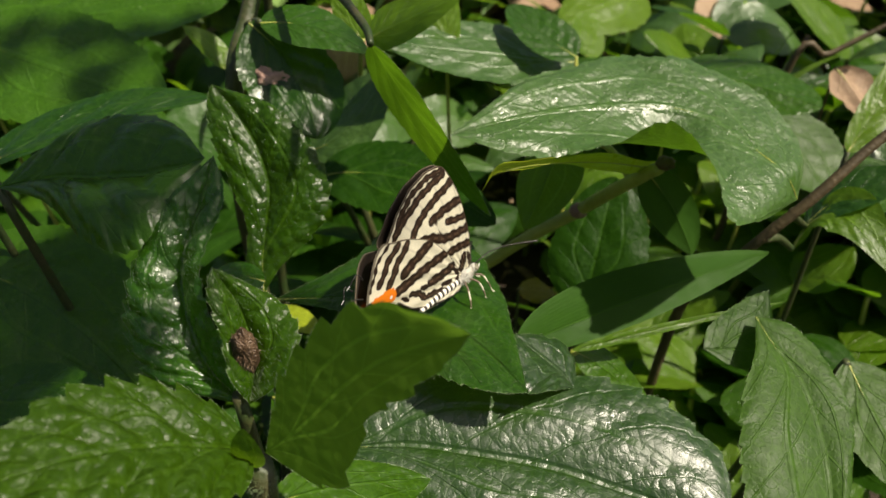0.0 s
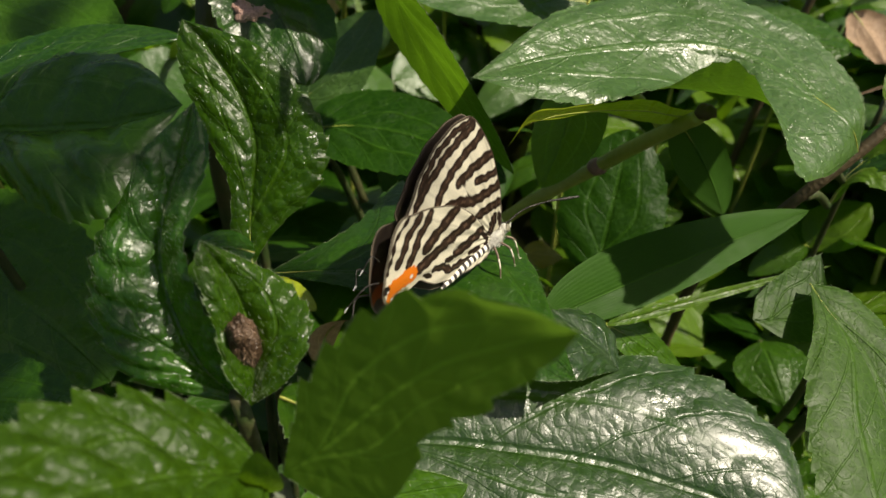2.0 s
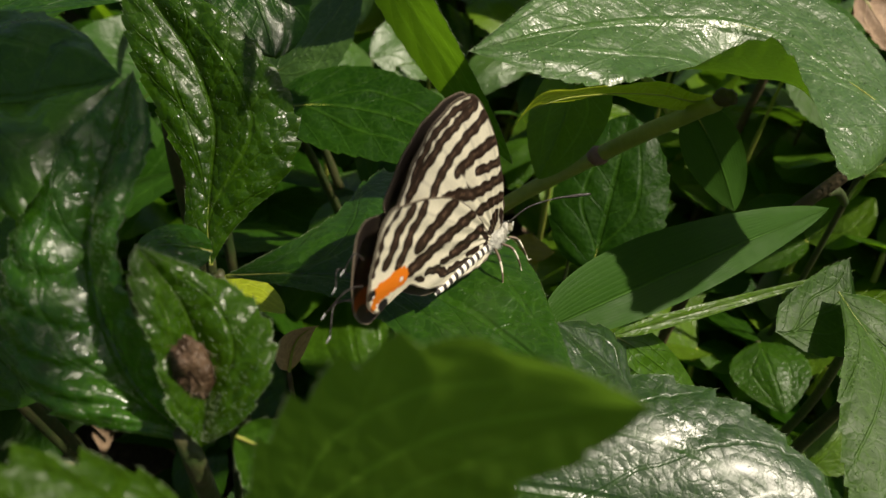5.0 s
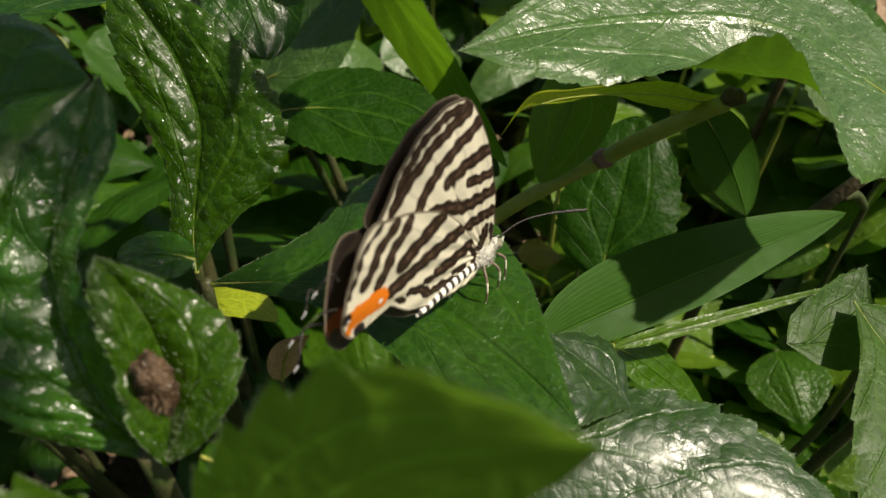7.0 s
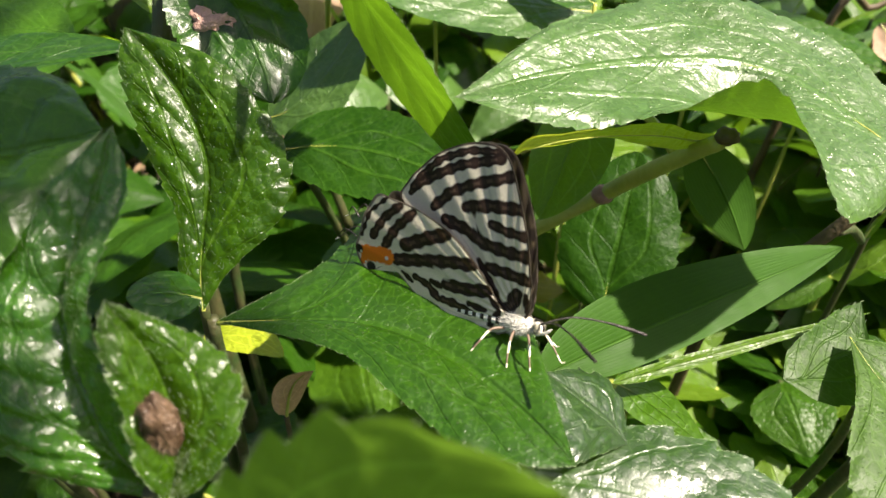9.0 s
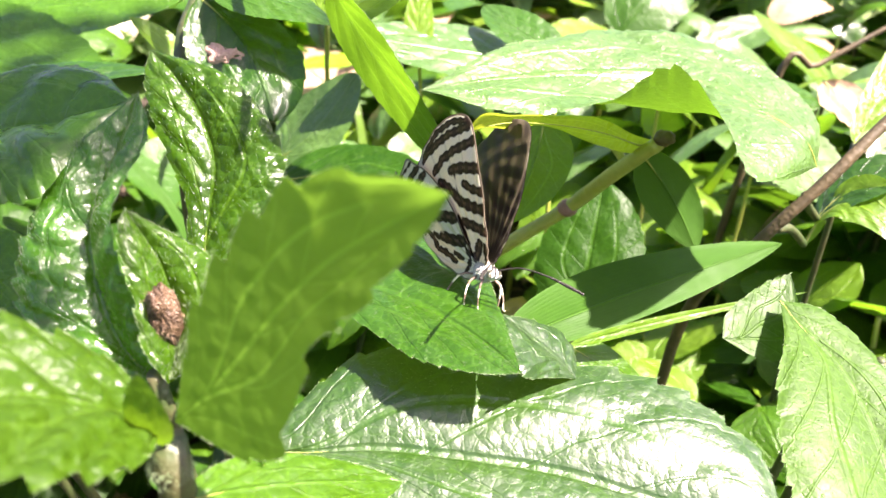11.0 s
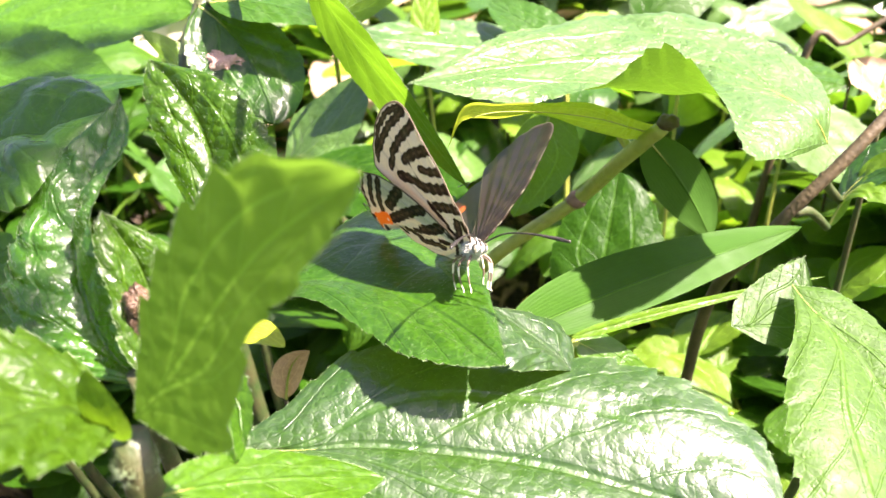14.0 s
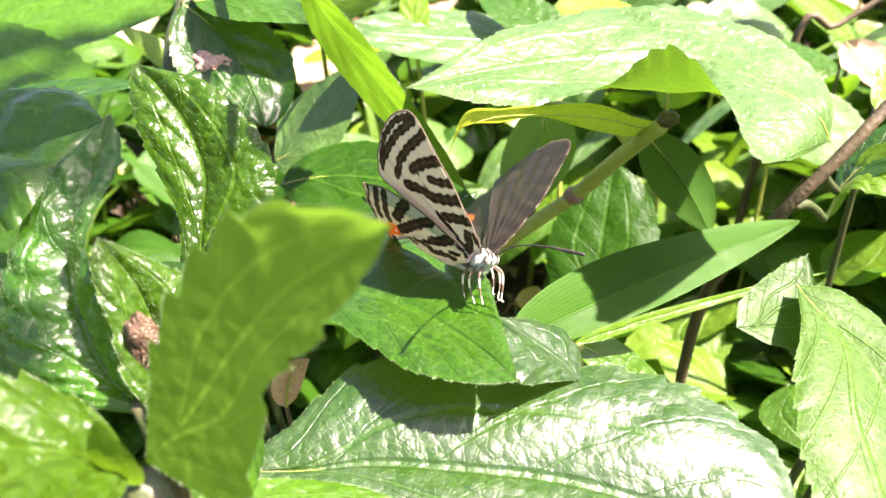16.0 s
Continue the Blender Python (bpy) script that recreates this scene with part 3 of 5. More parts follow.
def plant_centre():
    p = thing("creeping_plant", (-15, 50, 0), "plant with a broad light-veined leaf under the butterfly's leaf", "plant", GROUP)
    add_leaf(p, (((-16.2, 49.4, 90.2),), ((-11.7, 52.8, 91.1), (-10.1, 49.1, 90), (-9.8, 47.3, 89.5)), ((-4.7, 59.2, 92.9), (-3.4, 49.2, 90), (-3, 43.9, 88.5)), ((6, 58.7, 92.7), (4.2, 48.2, 89.7), (4.9, 40.7, 87.5)), ((19.4, 57, 92.1), (11.5, 46.9, 89.2), (11.5, 39.8, 87.2)), ((25.5, 53.7, 91.1), (17.9, 44.8, 88.6), (17.7, 39.6, 87.1)), ((29.8, 48.4, 89.5), (23.1, 42.9, 88), (22.7, 39.9, 87.1)), ((29, 40.3, 87.2),)), M_SHEEN, "loft", "broad pale-sheened leaf with a net of light veins", rib=0.16, seed=41, teeth=15, tooth=0.07, cup=-0.22, wave=0.05, pleat=0.02, nu=130, nv=20, hairs=420, fuzz=1500)
    add_leaf(p, (((14.9, 55.5, 92.2),), ((15.7, 59.7, 91.5), (13.8, 56.7, 93.1), (11.2, 52.6, 94.9)), ((14.5, 62.7, 92.3), (12, 57.4, 94.5), (9, 51.1, 96.6)), ((11.3, 61.6, 94.7), (10, 58.2, 95.9), (8.2, 54.5, 97.1)), ((8, 59.1, 97.2),)), M_SHEEN, "loft", "small puckered side leaf, pale and shiny", rib=0, seed=42, teeth=7, tooth=0.1, cup=-0.2, wave=0.14, pleat=0.06, nu=50, nv=10, hairs=180, fuzz=150)
    add_stem(p, rooted((-15.2, 49, 89.2), (-4, 4)), [0.7, 0.75, 0.8, 0.9])
    add_stem(p, [(14.2, 56.6, 91.3), (15.5, 58, 88.5), (13, 57, 70), (4, 54, 30), (-6, 52, -6)], [0.5, 0.6, 0.9, 1.1, 1.2])


def plant_perch():
    p = thing("creeping_plant", (-23, 72, 0), "plant whose smooth dark green leaf carries the butterfly", "plant", GROUP)
    add_leaf(p, (((-20.7, 67.3, 95.5),), ((-11.8, 74.6, 96.4), (-9, 65.6, 97.1), (-9.1, 61.6, 97.2)), ((-6.5, 83.4, 96.1), (-3.6, 63.7, 97.2), (-3.3, 55.7, 97.3)), ((2.7, 79.8, 96.2), (0.4, 60.7, 97.2), (-0.1, 52.3, 97.4)), ((7, 67.9, 96.7), (4.1, 56.5, 97.4), (3.3, 50.5, 97.5)), ((8, 59.4, 97.3), (6.8, 52.9, 97.5), (6, 49.8, 97.5)), ((8.7, 49.8, 97.5),)), M_LEAF, "loft", "smooth dark green leaf with finely toothed rim", seed=51, teeth=18, tooth=0.05, cup=-0.08, wave=0.02, nu=130, nv=18, hairs=520, fuzz=1400)
    add_stem(p, rooted((-22.7, 71.7, 91.9), (-3, 6)), [0.6, 0.7, 0.8, 0.9])


def plant_right():
    p = thing("creeping_plant", (52, 85, 0), "woody brown stem with a large curled pale green leaf", "plant", GROUP)
    add_leaf(p, (((44.1, 74.6, 105.5),), ((45.3, 78.2, 108.6), (41.8, 74.7, 108.9), (36.6, 67.7, 106.7)), ((46, 84.3, 110), (39.6, 78.3, 110.1), (31.9, 65.3, 107.9)), ((42.8, 91.5, 112.5), (39.1, 87.7, 112.2), (35.4, 83.9, 111.8), (33, 78, 110.2), (31.3, 72.1, 111.1)), ((35, 96.2, 115), (32.7, 91.2, 113.8), (30.4, 86.2, 112.7), (28.6, 79.2, 109.6), (25.7, 71.6, 116.9)), ((27.2, 97.6, 115.8), (24.5, 91.5, 114.5), (21.9, 85.5, 113.2), (21, 79.6, 111.4), (20.6, 75, 113.1)), ((12.5, 89.2, 116.2), (10.4, 81, 113.8), (10.4, 73.1, 112.4)), ((0.9, 74.8, 114.2),)), M_PALE, "loft", "large pale green leaf, its rim curled up to show the yellow-green underside", rib=0.08, seed=61, teeth=22, tooth=0.06, cup=-0.08, wave=0.11, pleat=0.012, nu=140, nv=22, hairs=620, fuzz=1800)
    add_stem(p, [(72, 90, 117), (61, 87.7, 107.9), (52.4, 84.9, 99.6), (44.5, 85.5, 88.5), (41, 95, 66), (40, 99, -6)], [0.65, 0.7, 0.8, 0.8, 0.9, 1.0], M_BARK, label="brown woody stem")
    add_leaf(p, ((56.1, 90.6, 91.2), (62.4, 91.9, 96.5), (71.5, 90.7, 100.1), (60.4, 88.2, 94.7), (64.2, 96.5, 97.9)), M_LEAF, "ovate", seed=62, teeth=10)
    add_leaf(p, ((54, 88.6, 88.3), (59.3, 89.1, 94.2), (63.7, 80.2, 90.2), (57, 86.8, 92.7), (64.1, 91.4, 95.8)), M_YOUNG, "lance", "bright curled young leaf", seed=63, teeth=0, lifts=((1, 0.5, 0.3, 2.0),))
    add_stem(p, [(56.1, 90.6, 91.2), (52, 87, 95), (50, 84.6, 97.5)], [0.5, 0.6, 0.7])
    add_stem(p, [(54.0, 88.6, 88.3), (50, 86, 92), (47, 84.3, 93)], [0.5, 0.6, 0.7])


def plant_low_right():
    d = thing("creeping_plant", (30, 112, 0), "glossy leaf coloured dark for the shade beyond the grass stalk", "plant", GROUP)
    add_leaf(d, ((25, 95, 71), (27.8, 102, 80), (31, 110, 89), (19.5, 104, 78), (36.5, 100, 81)), M_SHADED, "broad", seed=74, teeth=10, cup=-0.15, wave=0.08)
    add_stem(d, [(25, 95, 71), (24, 97, 60), (28, 108, 30), (30, 112, -6)], [0.5, 0.6, 0.8, 0.9])
    p = thing("creeping_plant", (39, 70, 0), "plant with a long light green drooping leaf", "plant", GROUP)
    add_leaf(p, (((39.1, 66.5, 93.4),), ((37.1, 60.9, 92.5), (39.9, 63.5, 92.4), (43.1, 65.4, 93)), ((34.1, 55.4, 91.2), (42, 58.5, 90.7), (46.1, 60, 91.1)), ((32.2, 49.1, 89.2), (42.3, 52.6, 88.7), (46.5, 54.6, 89.3)), ((31.6, 43.8, 86.9), (41.3, 46.1, 86.5), (45.3, 50.2, 87.8)), ((33, 38.9, 84.7), (39.1, 40.7, 84.7), (42.5, 44.4, 85.9)), ((36.7, 36.3, 83.2),)), M_MATTE, "loft", "long light green leaf hanging towards its tip", rib=0.1, seed=71, teeth=14, tooth=0.06, cup=-0.15, pleat=0.008, wave=0.05, nu=110, nv=16, hairs=320, fuzz=600)
    add_leaf(p, (((32.4, 64, 90.4),), ((33.4, 66.3, 91.8), (34.4, 64, 90.4), (35.2, 62.3, 89.3)), ((36.2, 68.2, 93), (37, 65.5, 91.2), (38, 61.8, 89.0)), ((39.2, 69.6, 94), (40.2, 66.8, 91.8), (41.4, 63.2, 89.4)), ((41.8, 70.3, 94.5),)), M_MATTE, "loft", "lobe turned up behind the leaf base", rib=0, seed=72, teeth=6, tooth=0.05, cup=0.12, wave=0.08, pleat=0.01, nu=50, nv=10, hairs=60)
    add_stem(p, [(40.6, 64.6, 91.8), (43.5, 67, 89.5), (49, 72, 66), (44, 76, 25), (39, 70, -6)], [0.3, 0.45, 0.6, 0.7, 0.9])
    add_leaf(p, ((55.2, 69.2, 83.1), (56.6, 60.5, 79.5), (58.3, 51, 76.4), (52.4, 58.2, 77.9), (62.4, 64.4, 81.6)), M_MATTE, "ovate", seed=73, teeth=10)
    add_stem(p, [(55.2, 69.2, 83.1), (52, 72, 60), (44, 77, -6)], [0.6, 0.9, 1.1])


def plant_spear():
    p = thing("creeping_plant", (-8, 90, 0), "shoot with a narrow folded leaf hanging tip down", "plant", GROUP)
    add_leaf(p, ((-8.1, 78, 123.8), (-2.5, 77.3, 114.8), (6.2, 75.8, 102.3), (-0.7, 75.5, 115.8), (-5.2, 78.9, 113.7)), M_FRESH, "lance", "narrow bright green leaf folded along its midrib", rib=0, seed=81, teeth=14, cup=0.05, pleat=0.01, nu=90, nv=10, hairs=380)
    add_stem(p, [(-7.8, 75.1, 124.8), (-9, 79, 126), (-15, 92, 127), (-26, 110, 124), (-28, 112, 108), (-30, 104, 70), (-28, 106, -6)], [0.4, 0.5, 0.6, 0.7, 0.7, 0.8, 0.9])


def grass_tuft():
    p = thing("grass_plant", (22, 92, 0), "jointed grass stalk with broad blades", "grass", "")
    add_stem(p, [(29.6, 84, 105), (26, 89, 99), (21.6, 94.5, 91.5), (8.5, 95.7, 81), (-2, 97, 66), (-6, 100, -6)], [0.9, 1.05, 1.05, 1.0, 1.1, 1.3], M_STALK, "stalk", "grey-green jointed stalk")
    bm = bmesh.new()
    lump(bm, (-0.4, 2.5, 91.5), (1.5, 1.3, 1.3), 4, 0.1)
    part("node", bm, M_NODE, p, "dull purple joint")
    bm = bmesh.new()
    lump(bm, (8.2, -8.0, 105.6), (1.3, 1.1, 0.9), 5, 0.3)
    part("stalk_end", bm, M_BARK, p, "blackened broken end")
    add_leaf(p, (((32.3, 88.6, 103.5),), ((27.8, 85.2, 105.2), (28.7, 86.5, 103.8), (29, 87.5, 102.5)), ((19.9, 78.1, 110.1), (21.1, 80.1, 107.8), (21.4, 81.7, 105.6)), ((14.4, 74.3, 111.6), (13.7, 74.5, 110.7), (13.5, 74.7, 110.2)), ((10, 71.5, 112.5), (10.3, 72.3, 111.4), (10, 72.7, 110.5)), ((6.4, 69.3, 113.1), (6.2, 69.8, 112.1), (6.3, 70.3, 111.3)), ((4.5, 71.2, 108.4),)), M_YELLOW, "loft", "yellow-green narrow blade curving to a point", rib=0.12, seed=91, teeth=0, cup=-0.2, pleat=0, wave=0.3, nu=70, nv=7)
    add_leaf(p, ((18.3, 99.3, 103.6), (15.9, 93, 98), (12.2, 87, 92.9), (11.2, 93.5, 97), (21.0, 92.1, 98.5)), M_YOUNG, "ovate", "pale hanging blade", seed=92, teeth=0, cup=0.1, pleat=0)
    add_leaf(p, ((28.9, 88.6, 102.2), (34.4, 88.6, 95.3), (37.9, 86.4, 88.6), (31.5, 88.3, 93.1), (38.1, 89, 95.8)), M_GRASS, "lance", seed=93, teeth=0, pleat=0)
    add_stem(p, [(18.3, 99.3, 103.6), (24, 92, 104), (27, 88, 101)], [0.4, 0.5, 0.6], M_STALK, "sheath")
    b = thing("grass_plant", (16, 66, 0), "broad grass blade with a thin blade beside it", "grass", "")
    add_leaf(b, ((9.8, 66.6, 88.3), (26.3, 73.3, 90.8), (47.8, 83.4, 91.3), (23.4, 68.9, 88.9), (25.3, 78.9, 91.8)), M_GRASS, "lance", "broad flat grass blade", rib=0, seed=94, teeth=0, cup=0.08, pleat=0, nu=80, nv=12)
    add_leaf(b, ((16.4, 64.9, 89.2), (29.8, 68.2, 90.5), (46.6, 73.8, 89.8), (29.6, 67.4, 90.2), (30, 69, 90.7)), M_YOUNG, "grass", "thin light blade", seed=95, teeth=0, rib=0, pleat=0)
    add_leaf(b, ((17, 66.3, 87.7), (21.3, 65.6, 85), (28, 64.1, 79.4), (19.8, 64, 84.4), (23.3, 67.2, 85.6)), M_FRESH, "lance", seed=96, teeth=0, pleat=0)
    for q, s in (((9.8, 66.6, 88.3), (3, 1)), ((16.4, 65.9, 87.2), (-2, 1)), ((17.0, 66.3, 87.7), (-3, 1))):
        add_stem(b, rooted(q, s), [0.5, 0.6, 0.8, 0.9], M_STALK, "sheath")


def plant_behind():
    p = thing("creeping_plant", (-30, 104, 0), "upright brown-green stem with crumpled leaves and a pinkish gall", "plant", GROUP)
    add_stem(p, [(-26, 118, 140), (-29, 108.6, 120.4), (-31.6, 101.3, 109.8), (-33, 99, 80), (-30, 104, -6)], [1.2, 1.35, 1.35, 1.4, 1.6], M_STEM)
    add_leaf(p, ((-27.7, 100.6, 119.4), (-21.5, 97.4, 113.1), (-18, 91.1, 105.8), (-27.5, 93.7, 111.2), (-13.8, 97.4, 111.4)), M_LEAF, "broad", "crumpled leaf with a pinkish gall", seed=101, teeth=9, wave=0.25, cup=0.2, pleat=0.05)
    add_leaf(p, ((-25.6, 98.6, 120), (-17.7, 98.2, 119.4), (-10, 95.1, 116.8), (-17.3, 94.4, 117.5), (-19, 103, 121.1)), M_LEAF, "ovate", seed=102, teeth=9)
    add_leaf(p, ((-36.4, 114.1, 107.3), (-40, 115.3, 110.7), (-43.3, 116.5, 114.1), (-38.8, 113.2, 109.5), (-38.8, 118.6, 112)), M_YOUNG, "lance", "small yellow-green leaf", seed=103, teeth=0)
    bm = bmesh.new()
    lump(bm, (5.4, -7.0, 112.1), (2.7, 1.0, 1.7), 9, 0.7, seg=26)
    part("gall", bm, M_PINK, p, "pinkish brown gall")
    for q in ((-27.7, 100.6, 119.4), (-25.6, 98.6, 120.0), (-36.4, 114.1, 107.3)):
        add_stem(p, [q, ((q[0] - 29) / 2, (q[1] + 107) / 2, q[2] - 1), (-30, 106, 117 if q[2] > 110 else 106)], [0.4, 0.5, 0.6])
    q = thing("creeping_plant", (-12, 110, 0), "shoot with bright yellow-green young leaves", "plant", GROUP)
    add_leaf(q, ((-12, 103, 115.8), (-14.1, 105.6, 119.6), (-16.2, 109.5, 125.1), (-16.2, 105.1, 118.9), (-11.2, 106.1, 120.3)), M_YOUNG, "lance", seed=104, teeth=0)
    add_leaf(q, ((-11.2, 103.2, 116.1), (-6, 102.6, 118.8), (3, 102.9, 122.7), (-5.1, 100, 116.8), (-7, 107.6, 120.7)), M_YOUNG, "lance", seed=105, teeth=0)
    add_leaf(q, ((-24.4, 117.2, 90.8), (-17.4, 117.7, 95), (-9.9, 123.7, 103.6), (-13.1, 113.2, 93.7), (-23.8, 123.8, 96.7)), M_PALE, "broad", seed=106, teeth=8)
    # shade on this leaf comes partly from its darkened green
    add_leaf(q, ((-21.3, 107.4, 90.7), (-6.5, 104.5, 91.8), (8.6, 94.2, 89.2), (-8.6, 97.5, 88.8), (-5.9, 111.4, 94.6)), M_SHADED, "broad", "dull green leaf in the shade", seed=107, teeth=10)
    add_stem(q, [(-11.8, 103.1, 116), (-14, 120, 110), (-17, 138, 92), (-18, 144, 40), (-18, 144, -6)], [0.35, 0.4, 0.5, 0.6, 0.7], M_STALK)
    add_stem(q, [(-24.4, 117.2, 90.8), (-18, 118, 84), (-13.5, 118, 70)], [0.5, 0.6, 0.8])
    add_stem(q, [(-21.3, 107.4, 90.7), (-18, 112, 82), (-13.8, 121, 62)], [0.5, 0.6, 0.8])
    d = thing("creeping_plant", (-70, 128, 0), "large dark glossy leaf in the shade behind", "plant", GROUP)
    add_leaf(d, ((-92, 112, 107), (-66, 121, 113.5), (-38, 127, 115), (-68, 111, 109), (-60, 133, 120)), M_GLOSS, "broad", seed=109, teeth=12, cup=0.15, wave=0.1)
    add_stem(d, [(-92, 112, 107), (-88, 116, 92), (-76, 126, 40), (-70, 128, -6)], [0.5, 0.6, 0.8, 1.0])
    w = thing("creeping_plant", (22, 124, 0), "plant with pale leaves behind the curled one", "plant", GROUP)
    for k, (pts, m) in enumerate(((((24.6, 124.6, 104.9), (7.7, 121.6, 107.5), (-9.8, 116.8, 111.2), (7.5, 114.9, 104.9), (8.1, 130.8, 110.2)), M_PALE), (((23.4, 119.3, 107.8), (17.8, 123.6, 110.4), (12.1, 130.6, 113.4), (14.5, 120.5, 109.5), (21.1, 127.3, 112.3)), M_LEAF), (((0.7, 122.3, 106.8), (0.7, 125.8, 111.8), (1.7, 130.4, 118.4), (-1.8, 125.8, 111.8), (3.3, 125.8, 111.8)), M_YOUNG), (((46.6, 133.7, 100.5), (58.5, 126.1, 100), (68.6, 118, 98.9), (57.7, 119, 96.8), (61.1, 134.7, 101.8)), M_FRESH), (((-78.2, 111.7, 114.3), (-62.3, 107.6, 110.2), (-43.1, 101.2, 106.2), (-61.4, 96.4, 104.6), (-55.7, 116.7, 114.5)), M_GLOSS), (((66.3, 130.2, 91.9), (71.2, 123.6, 86), (74.4, 116.7, 81.4), (63.3, 121.2, 86.1), (79.4, 127, 87.4)), M_MATTE))):
        t = w if k < 4 else thing("creeping_plant", (pts[0][0], pts[0][1], 0), "dark shaded leaf on a thin stem" if k == 4 else "pale out of focus leaf on a thin stem", "plant", GROUP)
        add_leaf(t, pts, m, "broad" if k != 2 else "lance", seed=110 + k, teeth=10)
        add_stem(t, rooted(pts[0], (5, 16)), [0.3, 0.35, 0.4, 0.5], M_STALK)


def far_right():
    p = thing("dry_leaf", (100, 150, 0), "pale curled dry leaf among the grass", "leaf")
    add_leaf(p, ((84.6, 145.3, 96.2), (87.1, 140.6, 92.9), (88.9, 135.7, 89.4), (83.5, 138.3, 91.4), (92.5, 144.9, 93.8)), M_STRAW, "broad", seed=131, teeth=0, cup=0.6, wave=0.3, nu=30, nv=6)
    add_stem(p, rooted(((84.6, 145.3, 96.2), (87.1, 140.6, 92.9), (88.9, 135.7, 89.4), (83.5, 138.3, 91.4), (92.5, 144.9, 93.8))[0], (2, 4)), [0.3, 0.3, 0.4, 0.4], M_BARK, "leaf_stalk")
    q = thing("dry_twig", (100, 140, 0), "thin brown dry twig leaning across the plants", "twig")
    add_stem(q, [((72.5, 143.2, 93.2), (81.8, 144.1, 99.7), (96.2, 144.1, 108.5), (81.8, 144.1, 99.7), (81.8, 144.1, 99.7))[2], ((72.5, 143.2, 93.2), (81.8, 144.1, 99.7), (96.2, 144.1, 108.5), (81.8, 144.1, 99.7), (81.8, 144.1, 99.7))[1], ((72.5, 143.2, 93.2), (81.8, 144.1, 99.7), (96.2, 144.1, 108.5), (81.8, 144.1, 99.7), (81.8, 144.1, 99.7))[0], (((72.5, 143.2, 93.2), (81.8, 144.1, 99.7), (96.2, 144.1, 108.5), (81.8, 144.1, 99.7), (81.8, 144.1, 99.7))[0][0] - 6, ((72.5, 143.2, 93.2), (81.8, 144.1, 99.7), (96.2, 144.1, 108.5), (81.8, 144.1, 99.7), (81.8, 144.1, 99.7))[0][1] + 8, -6)], [0.5, 0.6, 0.8, 1.0], M_BARK)
    y = thing("creeping_plant", (62, 100, 0), "shoot with an upright bright yellow-green leaf", "plant", GROUP)
    add_leaf(y, ((65, 100.7, 98.7), (70.6, 106.3, 105), (77.9, 115.1, 114.1), (68.2, 106.8, 105.6), (72.7, 104.6, 104.2)), M_YOUNG, "lance", seed=133, teeth=0, nu=40, nv=7)
    add_stem(y, rooted(((65, 100.7, 98.7), (70.6, 106.3, 105), (77.9, 115.1, 114.1), (68.2, 106.8, 105.6), (72.7, 104.6, 104.2))[0], (2, 6)), [0.4, 0.5, 0.6, 0.7])
    for k, pts in enumerate((((14.4, 104, 68.4), (17.9, 103.7, 68), (21.6, 103.4, 67.6), (17.6, 101, 67.5), (18.3, 106.5, 68.5)), ((27.2, 111.9, 65.7), (29.6, 111.3, 64.9), (32.3, 111, 64.5), (29.1, 108.6, 64.5), (30.5, 114, 65.2)))):
        t = thing("creeping_plant", (pts[0][0], pts[0][1], 0), "small yellowed leaf low between the stems", "plant", GROUP)
        add_leaf(t, pts, M_DULL, "lance", seed=134 + k, teeth=0, nu=24, nv=6, wave=0.5)
        add_stem(t, rooted(pts[0], (1, 3)), [0.3, 0.3, 0.4, 0.4])


def litter():
    p = thing("dry_leaf", (-17, 71, 0), "pinkish brown curled dry leaf caught between stems", "leaf")
    # lies in shadow here; the lightened colour makes up for the missing sun
    add_leaf(p, ((-17, 71.3, 77.4), (-15.9, 72.3, 81.5), (-13.4, 71.6, 84.2), (-17.6, 71.2, 82.4), (-14.2, 73.6, 81.0)), M_PEACH_SUNLIT, "broad", seed=121, teeth=0, cup=0.4, nu=30, nv=6)
    add_stem(p, rooted((-17.0, 71.3, 77.4), (1, 3)), [0.3, 0.3, 0.4, 0.4], M_BARK, "leaf_stalk")
    p = thing("creeping_plant", (-27, 79, 0), "yellowed low leaf near the soil", "plant", GROUP)
    add_leaf(p, ((-27.1, 79.3, 81.8), (-21.8, 78.5, 82.5), (-17.6, 76.5, 81.3), (-21.9, 76, 82.4), (-22.2, 81.3, 83)), M_YELLOW, "broad", seed=122, teeth=6, nu=30, nv=6)
    add_stem(p, rooted((-27.1, 79.3, 81.8), (1, 3)), [0.4, 0.5, 0.6, 0.7])


for build in (plant_front, plant_gall, plant_left, plant_low_left, plant_centre, plant_perch, plant_right, plant_low_right, plant_spear, grass_tuft, plant_behind, far_right, litter):
    build()


def leaf_kinds(rng, mats, count, seed):
    kinds = []
    for k in range(count):
        L, W = rng.uniform(22, 38), rng.uniform(7, 12)
        bend = rng.uniform(-7, 4)
        q = ((0, 0, 0), (L * 0.5, 0, 3 - bend * 0.3), (L, 0, bend), (L * 0.48, W, rng.uniform(1, 4)), (L * 0.48, -W, rng.uniform(1, 4)))
        me = blade_mesh("leaf", q, "ovate" if k % 3 else "broad", teeth=9, cup=0.15, wave=0.10, nu=26, nv=5, seed=seed + k)
        me.materials.append(mats[k % len(mats)])
        me.polygons.foreach_set("use_smooth", [True] * len(me.polygons))
        kinds.append(me)
    return kinds


